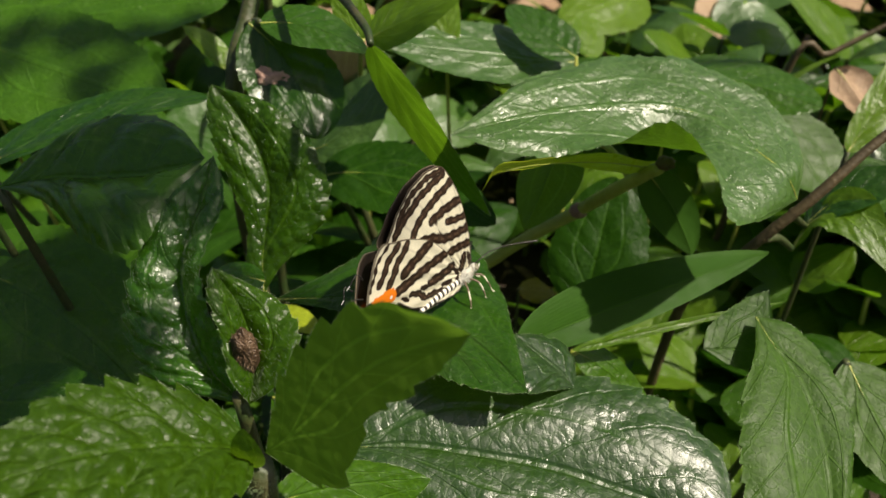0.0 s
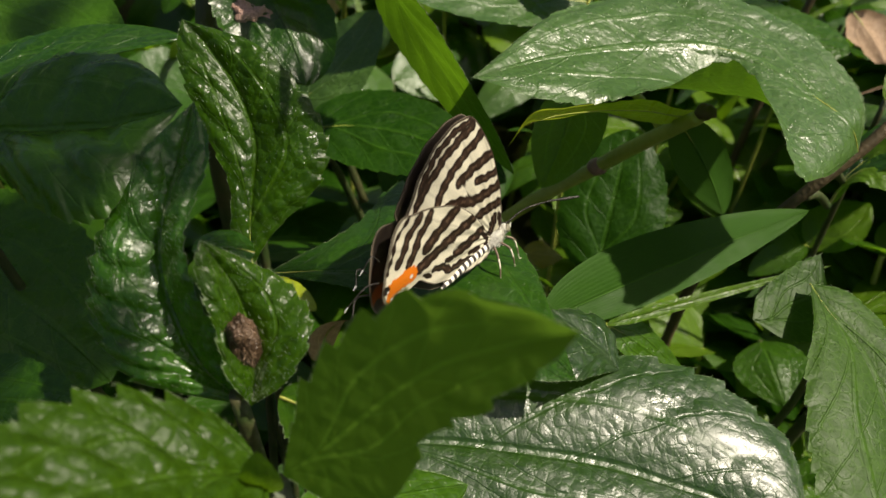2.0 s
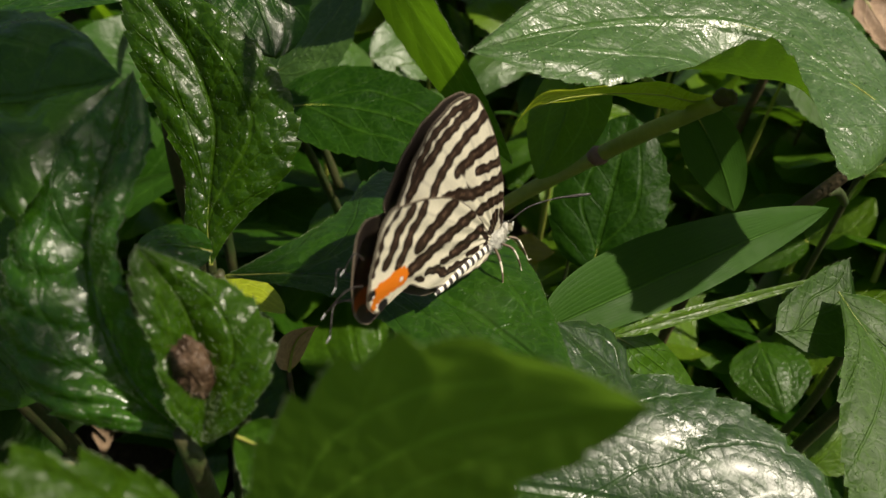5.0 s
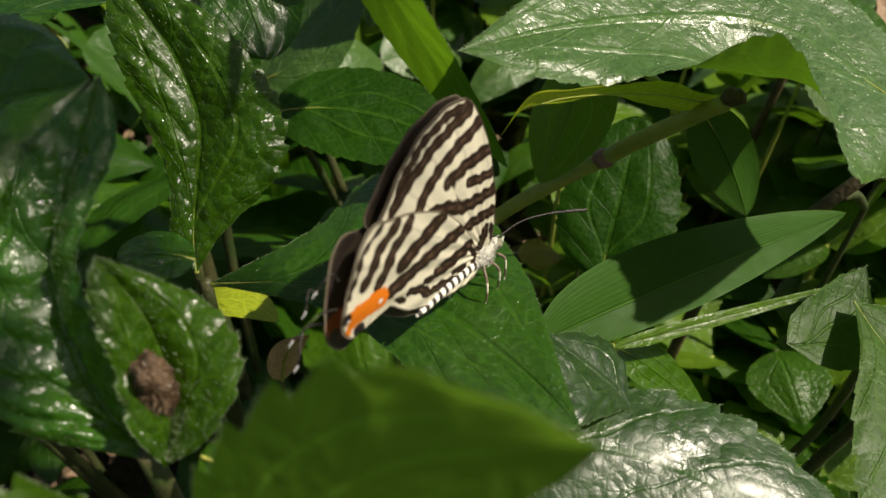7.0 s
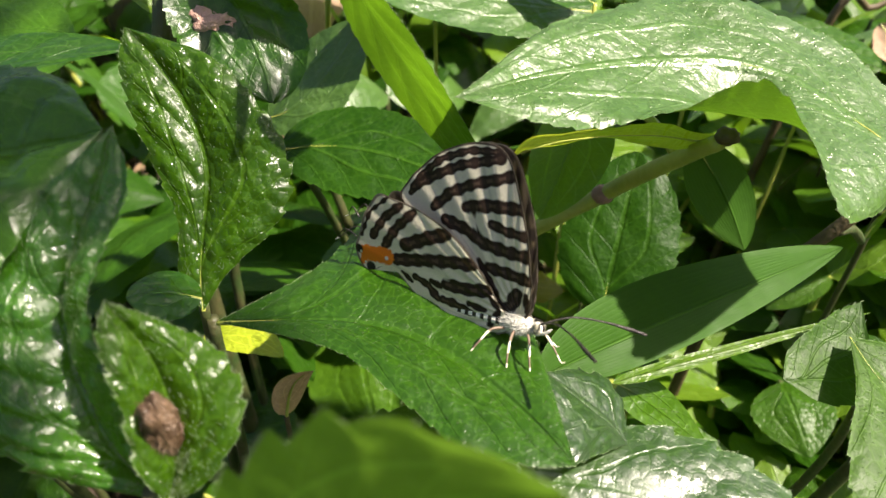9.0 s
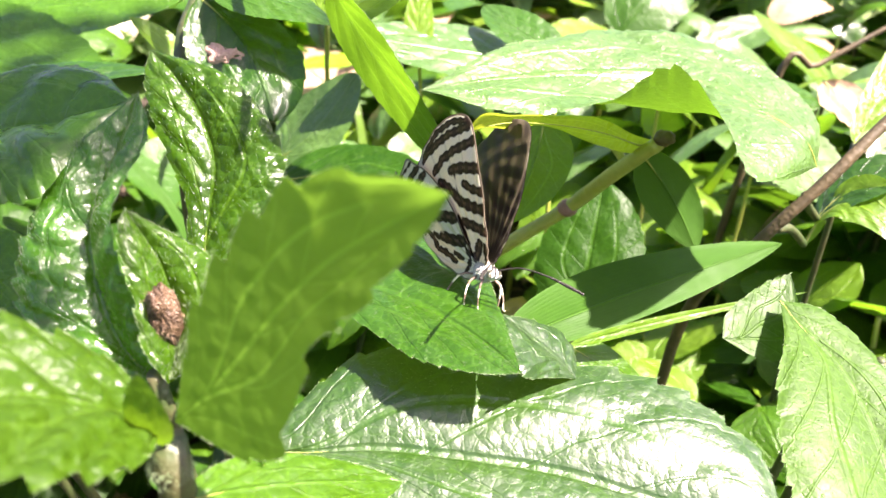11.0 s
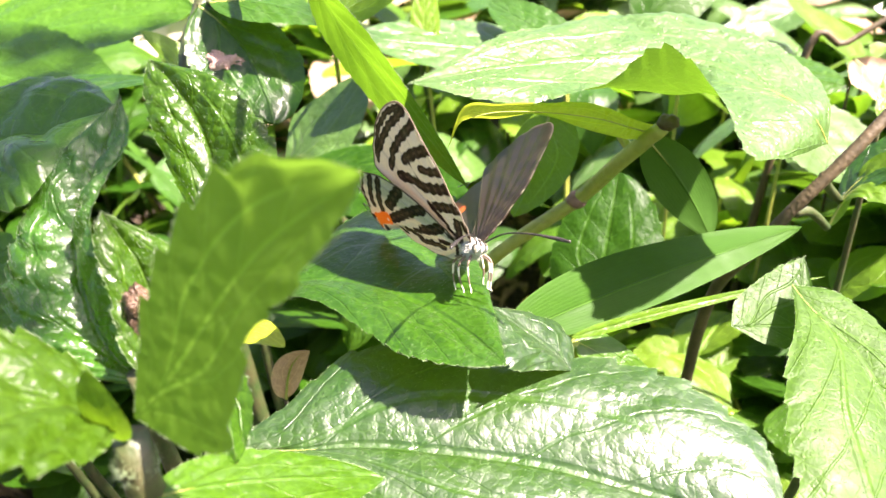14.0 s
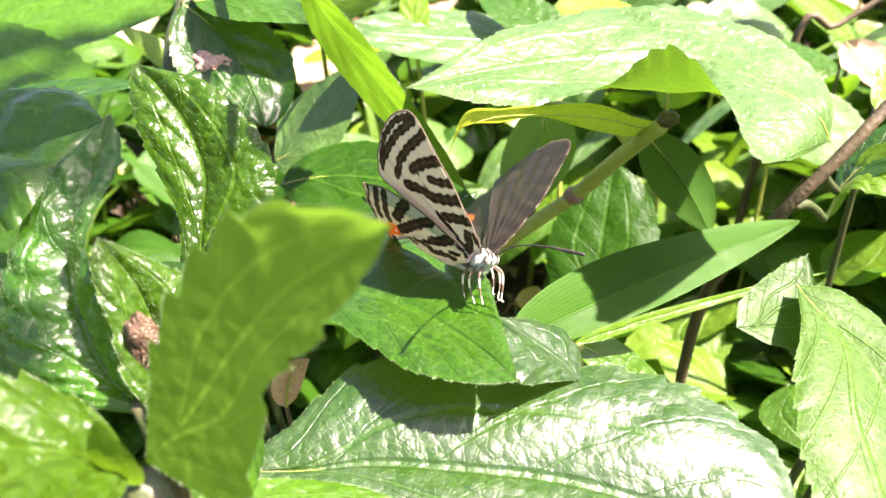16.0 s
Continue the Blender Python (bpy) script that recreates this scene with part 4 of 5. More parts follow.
def spread():
    """The rest of the patch: shoots behind and around, each with pairs of leaves."""
    rng = random.Random(77)
    # mostly the darkened green, so low shoots look shaded by colour too
    deep = leaf_kinds(rng, (M_SHADED, M_LEAF, M_SHADED, M_SHADED, M_FRESH), 10, 200)
    open_air = leaf_kinds(rng, (M_LEAF, M_PALE, M_FRESH, M_YOUNG, M_PALE, M_YOUNG, M_FRESH, M_LEAF, M_PALE, M_YOUNG, M_FRESH, M_YOUNG, M_PALE, M_LEAF, M_PALE, M_YOUNG), 16, 230)
    distant = open_air + leaf_kinds(rng, (M_STRAW, M_PALE), 4, 260)

    def shoot(x, y, high, leaves, kinds, label, size=(0.75, 1.15), bark=(M_STEM, M_STEM, M_STALK)):
        p = thing("creeping_plant", (x, y, 0), label, "plant", GROUP)
        lean = (rng.uniform(-14, 14), rng.uniform(-14, 14))
        top = (x + lean[0], y + lean[1], high)
        line = [(x, y, -6), (x + lean[0] * 0.3, y + lean[1] * 0.3, high * 0.4), (x + lean[0] * 0.7, y + lean[1] * 0.7, high * 0.75), top]
        add_stem(p, line, [0.9, 0.8, 0.7, 0.5], rng.choice(bark), sides=6)
        az = rng.uniform(0, 6.3)
        for k in range(leaves):
            f = 1 - 0.6 * (k // 2) / max(1, leaves / 2)
            az += math.pi if k % 2 else 1.4 + rng.uniform(-0.3, 0.3)
            ob = part_of("leaf", rng.choice(kinds), None, p, smooth=False)
            at = Vector((lean[0] * f ** 1.2, lean[1] * f ** 1.2, high * f)) * MM
            ob.matrix_basis = Matrix.Translation(at) @ Euler((rng.uniform(-0.6, 0.6), rng.uniform(-0.6, 0.6), az)).to_matrix().to_4x4() @ Matrix.Scale(rng.uniform(*size), 4)

    far, low = "low leafy shoot of the same creeping plant, out of focus", "small dark shoot in the shade under the large leaves"
    # ahead, in rows growing wider with distance
    for k in range(170):
        y = 118 + 340 * (k / 170) ** 1.35
        half = 40 + y * 0.75
        x = rng.uniform(-half, half)
        if -5 < x < 75 and y < 186:
            continue
        near = y < 165 and abs(x) < 75
        tall = rng.uniform(40, 66) if near else rng.uniform(55, 84) + 0.02 * y
        if x < -25 and y < 230:
            tall = rng.uniform(34, 56)
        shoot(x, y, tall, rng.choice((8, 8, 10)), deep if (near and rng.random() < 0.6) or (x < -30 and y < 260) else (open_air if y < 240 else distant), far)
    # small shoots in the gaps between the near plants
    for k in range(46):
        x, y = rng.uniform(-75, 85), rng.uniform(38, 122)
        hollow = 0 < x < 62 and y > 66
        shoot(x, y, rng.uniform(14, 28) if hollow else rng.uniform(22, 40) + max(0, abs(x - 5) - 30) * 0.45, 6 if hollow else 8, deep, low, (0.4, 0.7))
    # pale green undergrowth in the sunny hollow under the grass blade
    sunny = leaf_kinds(rng, (M_YOUNG, M_FRESH, M_YOUNG, M_FRESH, M_YOUNG, M_FRESH, M_YOUNG), 7, 280)
    for k in range(34):
        x, y = rng.uniform(22, 118), rng.uniform(88, 178)
        shoot(x, y, rng.uniform(26, 50) + max(0, x - 45) * 0.35 + max(0, y - 125) * 0.3, 8, sunny, "small yellow-green shoot low in the sunny hollow", (0.35, 0.7), (M_STALK,))
    for k in range(16):
        shoot(rng.uniform(28, 88), rng.uniform(62, 94), rng.uniform(18, 44), 8, sunny, "small yellow-green shoot low in the sunny hollow", (0.3, 0.6), (M_STALK,))
    # sides and behind the camera
    for k in range(36):
        an = rng.uniform(0.75, 2 * math.pi - 0.75)
        r = rng.uniform(110, 260)
        shoot(r * math.sin(an), 40 + r * math.cos(an), rng.uniform(60, 95), 6, open_air, far)
    # single blades of grass and dry stalks between the far shoots
    for k in range(60):
        y = rng.uniform(150, 420)
        x = rng.uniform(-0.8, 0.8) * y
        dry = k % 4 == 0
        g = thing("grass_plant", (x, y, 0), "dry straw-coloured grass blade" if dry else "single green grass blade, out of focus", "grass", "grass blades between the plants")
        bx, by, h = rng.uniform(-40, 40), rng.uniform(-40, 30), rng.uniform(70, 125)
        a, c = np.array((x, y, 2.0)), np.array((x + bx, y + by, h * 0.75))
        m = (a + c) / 2 + (-bx * 0.25, -by * 0.25, h * 0.16)
        w = rng.uniform(1.2, 2.6)
        side = np.array((by, -bx, 0)) / (math.hypot(bx, by) + 1e-6) * w
        add_leaf(g, (a, m, c, m + side, m - side), M_STRAW if dry else rng.choice((M_GRASS, M_YOUNG)), "grass", rib=0, seed=400 + k, teeth=0, pleat=0, nu=24, nv=3)


spread()


def ground_litter():
    """Dry leaf scraps lying on the soil."""
    rng = random.Random(31)
    verts, faces = [], []
    for k in range(1500):
        x, y = rng.uniform(-130, 150), rng.uniform(30, 330)
        az, L, W = rng.uniform(0, 6.3), rng.uniform(5, 16), rng.uniform(1.5, 5)
        z = 1.0 + rng.uniform(0, 9)
        tilt, curl = rng.uniform(-0.5, 0.5), rng.uniform(0, 4)
        o = len(verts)
        for u, v in ((-1, 0), (-0.3, 1), (-0.3, -1), (0.4, 0.8), (0.4, -0.8), (1, 0)):
            px, py = u * L / 2, v * W / 2
            verts.append(((x + px * math.cos(az) - py * math.sin(az)) * MM, (y + px * math.sin(az) + py * math.cos(az)) * MM, (z + px * tilt + curl * abs(v)) * MM))
        faces += [(o, o + 2, o + 1), (o + 1, o + 2, o + 4, o + 3), (o + 3, o + 4, o + 5)]
    me = bpy.data.meshes.new("leaf_litter")
    me.from_pydata(verts, [], faces)
    tagged(part_of("leaf_litter", me, M_LITTER, None, smooth=False), "dry brown scraps of leaves on the soil", "leaf litter", kind="stuff")


ground_litter()


def overhang():
    """An unseen taller shoot added on the sunny side, leaning over to shade the dark leaves on the other side."""
    rng = random.Random(12)
    p = thing("unseen_shade_shoot", (170, 115, 0), "unseen taller leafy shoot, added to shade the low plants", "plant")
    add_stem(p, [(170, 115, -6), (166, 115, 150), (136, 111, 250), (104, 103, 292)], [1.6, 1.5, 1.2, 0.9], M_STEM)
    # leaves placed along the sun's way so their shadows fall on the left plants
    twigs = (([(104, 103, 292), (82, 81, 302), (36, 74, 300)], 1, 11, 9, (9, 16)), ([(104, 103, 292), (103, 67, 298), (97, 33, 300), (76, 30, 300), (48, 33, 296)], 2, 17, 11, (10, 17)),
             ([(103, 67, 298), (112, 36, 303), (100, 22, 302), (84, 14, 300)], 1, 4, 18, (9, 15)),
             ([(104, 103, 292), (107, 74, 296), (105, 52, 299)], 1, 4, 13, (6, 9)))
    for line, first, count, wide, reach in twigs:
        add_stem(p, line, [0.7] + [0.5] * (len(line) - 2) + [0.3], M_STEM, "twig")
        run = [np.array(q, float) for q in line[first:]]
        for k in range(count):
            f = (k + rng.random()) / count * (len(run) - 1)
            i = min(int(f), len(run) - 2)
            b = run[i] * (1 - f + i) + run[i + 1] * (f - i)
            c = b + (rng.uniform(-9, 3), (1 if k % 2 else -1) * rng.uniform(*reach), rng.uniform(-4, 8))
            m = (b + c) / 2 + (0, 0, 2)
            d = np.array((wide * rng.uniform(0.35, 0.6), 0.0, rng.uniform(-2, 2)))
            add_leaf(p, (b, m, c, m + d, m - d), M_LEAF, "ovate", seed=300 + k, teeth=9, nu=24, nv=5, rib=0)


overhang()


def far_cover():
    """Distant leaf cover, past what can be counted."""
    rng = np.random.default_rng(5)
    n = 12000
    r = 0.30 + 5.6 * rng.random(n) ** 2.6
    an = rng.uniform(-math.pi, math.pi, n)
    x, y = r * np.sin(an), 0.05 + r * np.cos(an)
    z = 0.055 + 0.05 * rng.random(n) + 0.012 * r
    shape = np.array([(0, 0, 0), (0.35, 0.5, 0.1), (0.35, -0.5, 0.1), (0.45, 0, 0.0), (0.75, 0.33, 0.05), (0.75, -0.33, 0.05), (1.15, 0, -0.12)]) * (1, 0.55, 1)
    tri = np.array([(0, 3, 1), (0, 2, 3), (1, 3, 4), (3, 2, 5), (3, 6, 4), (3, 5, 6)])
    az, el = rng.uniform(0, 6.28, n), rng.uniform(-0.5, 0.5, n)
    size = rng.uniform(0.025, 0.05, n) * (1 + 0.25 * r)
    ca, sa, ce, se = np.cos(az), np.sin(az), np.cos(el), np.sin(el)
    p = shape[None] * size[:, None, None]
    px = p[..., 0] * ce[:, None] + p[..., 2] * se[:, None]
    pz = -p[..., 0] * se[:, None] + p[..., 2] * ce[:, None]
    vx = px * ca[:, None] - p[..., 1] * sa[:, None] + x[:, None]
    vy = px * sa[:, None] + p[..., 1] * ca[:, None] + y[:, None]
    vz = pz + z[:, None]
    verts = np.stack([vx, vy, vz], -1).reshape(-1, 3)
    faces = (tri[None] + 7 * np.arange(n)[:, None, None]).reshape(-1, 3)
    me = bpy.data.meshes.new("far_foliage")
    me.from_pydata(verts.tolist(), [], faces.tolist())
    mat, nt = nodes_of("far_leaves")
    g = Net(nt)
    isl = g.add("ShaderNodeNewGeometry").outputs["Random Per Island"]
    ramp = g.add("ShaderNodeValToRGB")
    g.put(ramp, 0, isl)
    for pos, c in ((0.0, (0.09, 0.18, 0.05)), (0.45, (0.19, 0.32, 0.09)), (0.85, (0.32, 0.42, 0.18)), (1.0, (0.58, 0.52, 0.38))):
        e = ramp.color_ramp.elements.new(pos) if pos not in (0.0, 1.0) else ramp.color_ramp.elements[0 if pos == 0.0 else -1]
        e.color = (*c, 1)
    g.surface(ramp.outputs[0], 0.45, None, (0.25, 0.42, 0.05), 0.35)
    ob = part_of("far_foliage", me, mat, None, smooth=False)
    tagged(ob, "blurred mass of sunlit low foliage", "foliage", kind="stuff")


far_cover()


# ---- butterfly ----
K = 31.5          # drawing units to the millimetre
FORE_LINE = ((655, 505), (668, 430), (652, 300), (628, 205), (592, 112), (560, 72), (520, 62), (460, 68), (385, 98), (322, 148), (282, 193), (258, 243), (330, 305), (450, 395), (600, 520))
HIND_LINE = ((625, 535), (580, 478), (552, 430), (500, 365), (430, 303), (340, 262), (262, 243), (208, 236), (165, 295), (145, 350), (134, 385), (127, 412), (134, 447), (156, 472), (186, 470),
             (222, 452), (268, 462), (304, 492), (345, 522), (420, 550), (500, 566), (575, 570))
FORE_BARS = (((292, 226), (330, 165), (390, 116), (470, 86), (552, 82), 9), ((300, 208), (370, 165), (450, 126), (560, 98), 12), ((372, 252), (420, 205), (490, 172), (555, 152), (600, 136), 13),
             ((472, 236), (540, 222), (632, 218), 15), ((548, 270), (592, 281), (642, 286), 12), ((410, 282), (470, 296), (530, 326), (600, 336), (656, 338), 15),
             ((545, 388), (600, 393), (662, 402), 14), ((628, 442), (612, 480), (585, 510), (552, 537), 15), ((652, 440), (656, 485), 7), ((515, 375), (560, 440), (580, 480), 7))
HIND_BARS = (((245, 240), (186, 286), (150, 366), 5), ((284, 258), (230, 302), (190, 362), 11), ((326, 272), (270, 326), (230, 386), 12), ((428, 316), (360, 342), (302, 370), 17),
             ((508, 386), (430, 394), (350, 406), (272, 420), 16), ((548, 452), (490, 461), (430, 460), 16), ((382, 460), (410, 471), 8), ((542, 508), (496, 502), 8), ((500, 526), (450, 513), (418, 509), 11),
             ((402, 510), (370, 476), (332, 460), 10), ((288, 455), (318, 478), 6), ((560, 470), (585, 500), (560, 545), 7))
SA, SB = 1.10, 1.00     # the drawing is slightly foreshortened
CREAM, DARK, CORE, ORANGE, BLACK = (0.78, 0.74, 0.57), (0.024, 0.012, 0.007), (0.115, 0.070, 0.045), (0.78, 0.21, 0.01), (0.012, 0.010, 0.010)


def smooth_ring(line, n):
    """A closed smooth line through the given corners, n points."""
    p = np.array(line, float)
    m = len(p)
    t = np.linspace(0, m, n, endpoint=False)
    i, f = np.floor(t).astype(int), (t % 1)[:, None]
    a, b, c, d = p[(i - 1) % m], p[i % m], p[(i + 1) % m], p[(i + 2) % m]
    return 0.5 * (2 * b + (c - a) * f + (2 * a - 5 * b + 4 * c - d) * f ** 2 + (3 * b - a - 3 * c + d) * f ** 3)


def near_line(p, line):
    """Distance of points from a line of segments."""
    best = np.full(len(p), 1e9)
    for a, b in zip(line[:-1], line[1:]):
        a, b = np.array(a, float), np.array(b, float)
        t = np.clip(((p - a) @ (b - a)) / ((b - a) @ (b - a)), 0, 1)[:, None]
        best = np.minimum(best, np.linalg.norm(p - a - t * (b - a), axis=1))
    return best


def along_line(p, line):
    """How far along a line of segments points lie."""
    best, run, out = np.full(len(p), 1e9), 0.0, np.zeros(len(p))
    for a, b in zip(line[:-1], line[1:]):
        a, b = np.array(a, float), np.array(b, float)
        t = np.clip(((p - a) @ (b - a)) / ((b - a) @ (b - a)), 0, 1)
        d = np.linalg.norm(p - a - t[:, None] * (b - a), axis=1)
        out = np.where(d < best, run + t * np.linalg.norm(b - a), out)
        best = np.minimum(best, d)
        run += np.linalg.norm(b - a)
    return out


def paint_under(p, bars, hind, rim):
    """Ground colour and bars of the underside, per point of the drawing."""
    rng = np.random.default_rng(3)
    wob = np.array([noise.noise(Vector((x * 0.05, y * 0.05, 1.0))) for x, y in p]) * 2.2
    col = np.tile(CREAM, (len(p), 1)) * (1 + 0.05 * rng.standard_normal((len(p), 1)))
    for bar in bars:
        *line, w = bar
        w = w * 1.22
        d = near_line(p, line) + wob
        run = along_line(p, line)
        d = d + 2.0 * np.cos(run * 2 * math.pi / 38.0)          # scalloped between the veins
        edge = np.clip((w - d) / 3.0 + 0.5, 0, 1)[:, None]
        col = col * (1 - edge) + np.array(DARK) * edge
        if w > 10:
            dash = np.clip(0.5 - 1.6 * np.cos(run * 2 * math.pi / 38.0 + math.pi), 0.25, 1)
            core = (np.clip((w * 0.34 - d) / 3.0 + 0.5, 0, 1) * dash * 0.85)[:, None]
            col = col * (1 - core) + np.array(CORE) * core
    fan = np.arctan2(p[:, 1] - 560, p[:, 0] - 680)
    vein = np.clip(1 - np.abs(((fan * 17 / math.pi) % 1.0) - 0.5) * 12, 0, 1) * np.clip((np.hypot(p[:, 0] - 660, p[:, 1] - 540) - 120) / 80, 0, 1)
    col = col * (1 - 0.22 * vein[:, None])
    if hind:
        d = np.minimum(near_line(p, ((236, 420), (205, 418), (168, 421))), near_line(p, ((165, 425), (152, 448))) + 12) + wob
        d = d + 5 * np.array([noise.noise(Vector((x * 0.11, y * 0.11, 4.0))) for x, y in p])
        edge = np.clip((25 - d) / 4.0 + 0.5, 0, 1)[:, None]
        col = col * (1 - edge) + np.array(ORANGE) * edge
        for c, r in (((140, 412), 14), ((178, 462), 16)):
            edge = np.clip((r - np.linalg.norm(p - c, axis=1)) / 4.0 + 0.5, 0, 1)[:, None]
            col = col * (1 - edge) + np.array(BLACK) * edge
        for c, r in (((236, 424), 6), ((147, 420), 4), ((160, 452), 4)):
            edge = np.clip((r - np.linalg.norm(p - c, axis=1)) / 3.0 + 0.5, 0, 1)[:, None]
            col = col * (1 - edge) + np.array((0.75, 0.75, 0.72)) * edge
    edge = np.clip((rim - 0.966) / 0.012, 0, 1)[:, None] * (0.95 if not hind else 0.8)
    col = col * (1 - edge) + np.array((0.05, 0.032, 0.02)) * edge
    return col


def paint_upper(p, bars, hind, rim):
    col = np.tile((0.024, 0.019, 0.016), (len(p), 1))
    for bar in bars:
        *line, w = bar
        d = near_line(p, line)
        edge = np.clip((w - d) / 8.0 + 0.5, 0, 1)[:, None] * 0.45
        col = col * (1 - edge) + np.array((0.016, 0.013, 0.012)) * edge
    if hind:
        d = near_line(p, ((255, 418), (160, 412)))
        edge = np.clip((30 - d) / 6.0 + 0.5, 0, 1)[:, None]
        col = col * (1 - edge) + np.array((0.42, 0.09, 0.01)) * edge
        edge = np.clip((16 - np.linalg.norm(p - (150, 430), axis=1)) / 4.0 + 0.5, 0, 1)[:, None]
        col = col * (1 - edge) + np.array(BLACK) * edge
    edge = np.clip((rim - 0.985) / 0.012, 0, 1)[:, None]
    return col * (1 - edge) + np.array((0.30, 0.25, 0.18)) * edge


def wing_layer(name, line, centre, hind, side, upper, nt, nr):
    """One face of a wing: a fan of rings, in the wing's own plane (x ahead, z up), coloured by its pattern."""
    ring = smooth_ring(line, nt)
    f = np.sqrt(np.linspace(0, 1, nr + 1))[1:]
    f[-1] = 1.0
    p = np.concatenate([np.array([centre], float)] + [centre + (ring - centre) * k for k in f])
    rim = np.concatenate([[0.0]] + [np.full(nt, k) for k in f])
    a, b = (p[:, 0] - 650) / K * SA, (525 - p[:, 1]) / K * SB
    away = -1 if side < 0 else 1
    camber = 0.35 * np.sin(np.clip(b / 15, 0, 1) * math.pi) * away
    ripple = 0.05 * np.sin(np.arctan2(p[:, 0] - 640, 520 - p[:, 1]) * 34)
    y = camber + ripple + (0.05 if not upper else -0.05) * away + (0.14 * away if hind else 0.0)
    verts = np.stack([a, y, b], 1) * MM
    faces = [(0, 1 + j, 1 + (j + 1) % nt) for j in range(nt)]
    for i in range(nr - 1):
        o = 1 + i * nt
        faces += [(o + j, o + nt + j, o + nt + (j + 1) % nt, o + (j + 1) % nt) for j in range(nt)]
    me = bpy.data.meshes.new(name)
    me.from_pydata(verts.tolist(), [], faces)
    bars = HIND_BARS if hind else FORE_BARS
    col = (paint_upper if upper else paint_under)(p, bars, hind, rim)
    layer = me.color_attributes.new("pattern", "FLOAT_COLOR", "POINT")
    layer.data.foreach_set("color", np.c_[np.clip(col, 0, 1), np.ones(len(col))].ravel())
    return me


def scale_material(name, rough, amount, pale=0.0):
    mat, nt = nodes_of(name)
    g = Net(nt)
    att = g.add("ShaderNodeAttribute", attribute_name="pattern").outputs["Color"]
    ob = g.add("ShaderNodeTexCoord").outputs["Object"]
    grain = g.noise(ob, 4200.0, 2.0)
    col = g.mix(g.math("MULTIPLY", grain, 0.30), att, g.mix(1.0, att, (0.55, 0.55, 0.55), "MULTIPLY"))
    nrm = g.bump(g.math("ADD", grain, g.noise(ob, 500.0)), 0.5, 0.00008)
    lit = g.mix(pale, att, (0.62, 0.52, 0.38))
    g.surface(col, rough, nrm, lit, amount, 0.0, 0.35)
    return mat


M_UNDER = scale_material("wing_scales_under", 0.5, 0.36)
M_UPPER = scale_material("wing_scales_upper", 0.40, 0.32, 0.55)
M_FUR = plain_material("white_fur", (0.30, 0.30, 0.26), (0.58, 0.57, 0.50), 900, 0.8)
M_DARK = plain_material("dark_chitin", (0.012, 0.010, 0.009), (0.030, 0.024, 0.020), 900, 0.4)
M_EYE = plain_material("eye_speckled", (0.05, 0.045, 0.03), (0.40, 0.38, 0.28), 2600, 0.2)


def banded(name, a, b, period, axis):
    mat, nt = nodes_of(name)
    g = Net(nt)
    ob = g.add("ShaderNodeTexCoord").outputs["Object"]
    sep = g.add("ShaderNodeSeparateXYZ")
    g.put(sep, 0, ob)
    w = g.math("PINGPONG", g.math("MULTIPLY", sep.outputs[axis], 1.0 / period), 0.5)
    col = g.mix(g.step(w, 0.20, 0.30), a, b)
    g.surface(col, 0.6, g.bump(g.noise(ob, 2500.0), 0.6, 0.0001))
    return mat


M_ABDOMEN = banded("banded_abdomen", (0.02, 0.016, 0.014), (0.70, 0.68, 0.60), 0.0008, 0)
M_LEG = banded("banded_leg", (0.14, 0.10, 0.07), (0.66, 0.62, 0.48), 0.0017, 2)
M_TIPWHITE = plain_material("tail_tip_white", (0.38, 0.38, 0.36), (0.5, 0.5, 0.48), 900, 0.6)


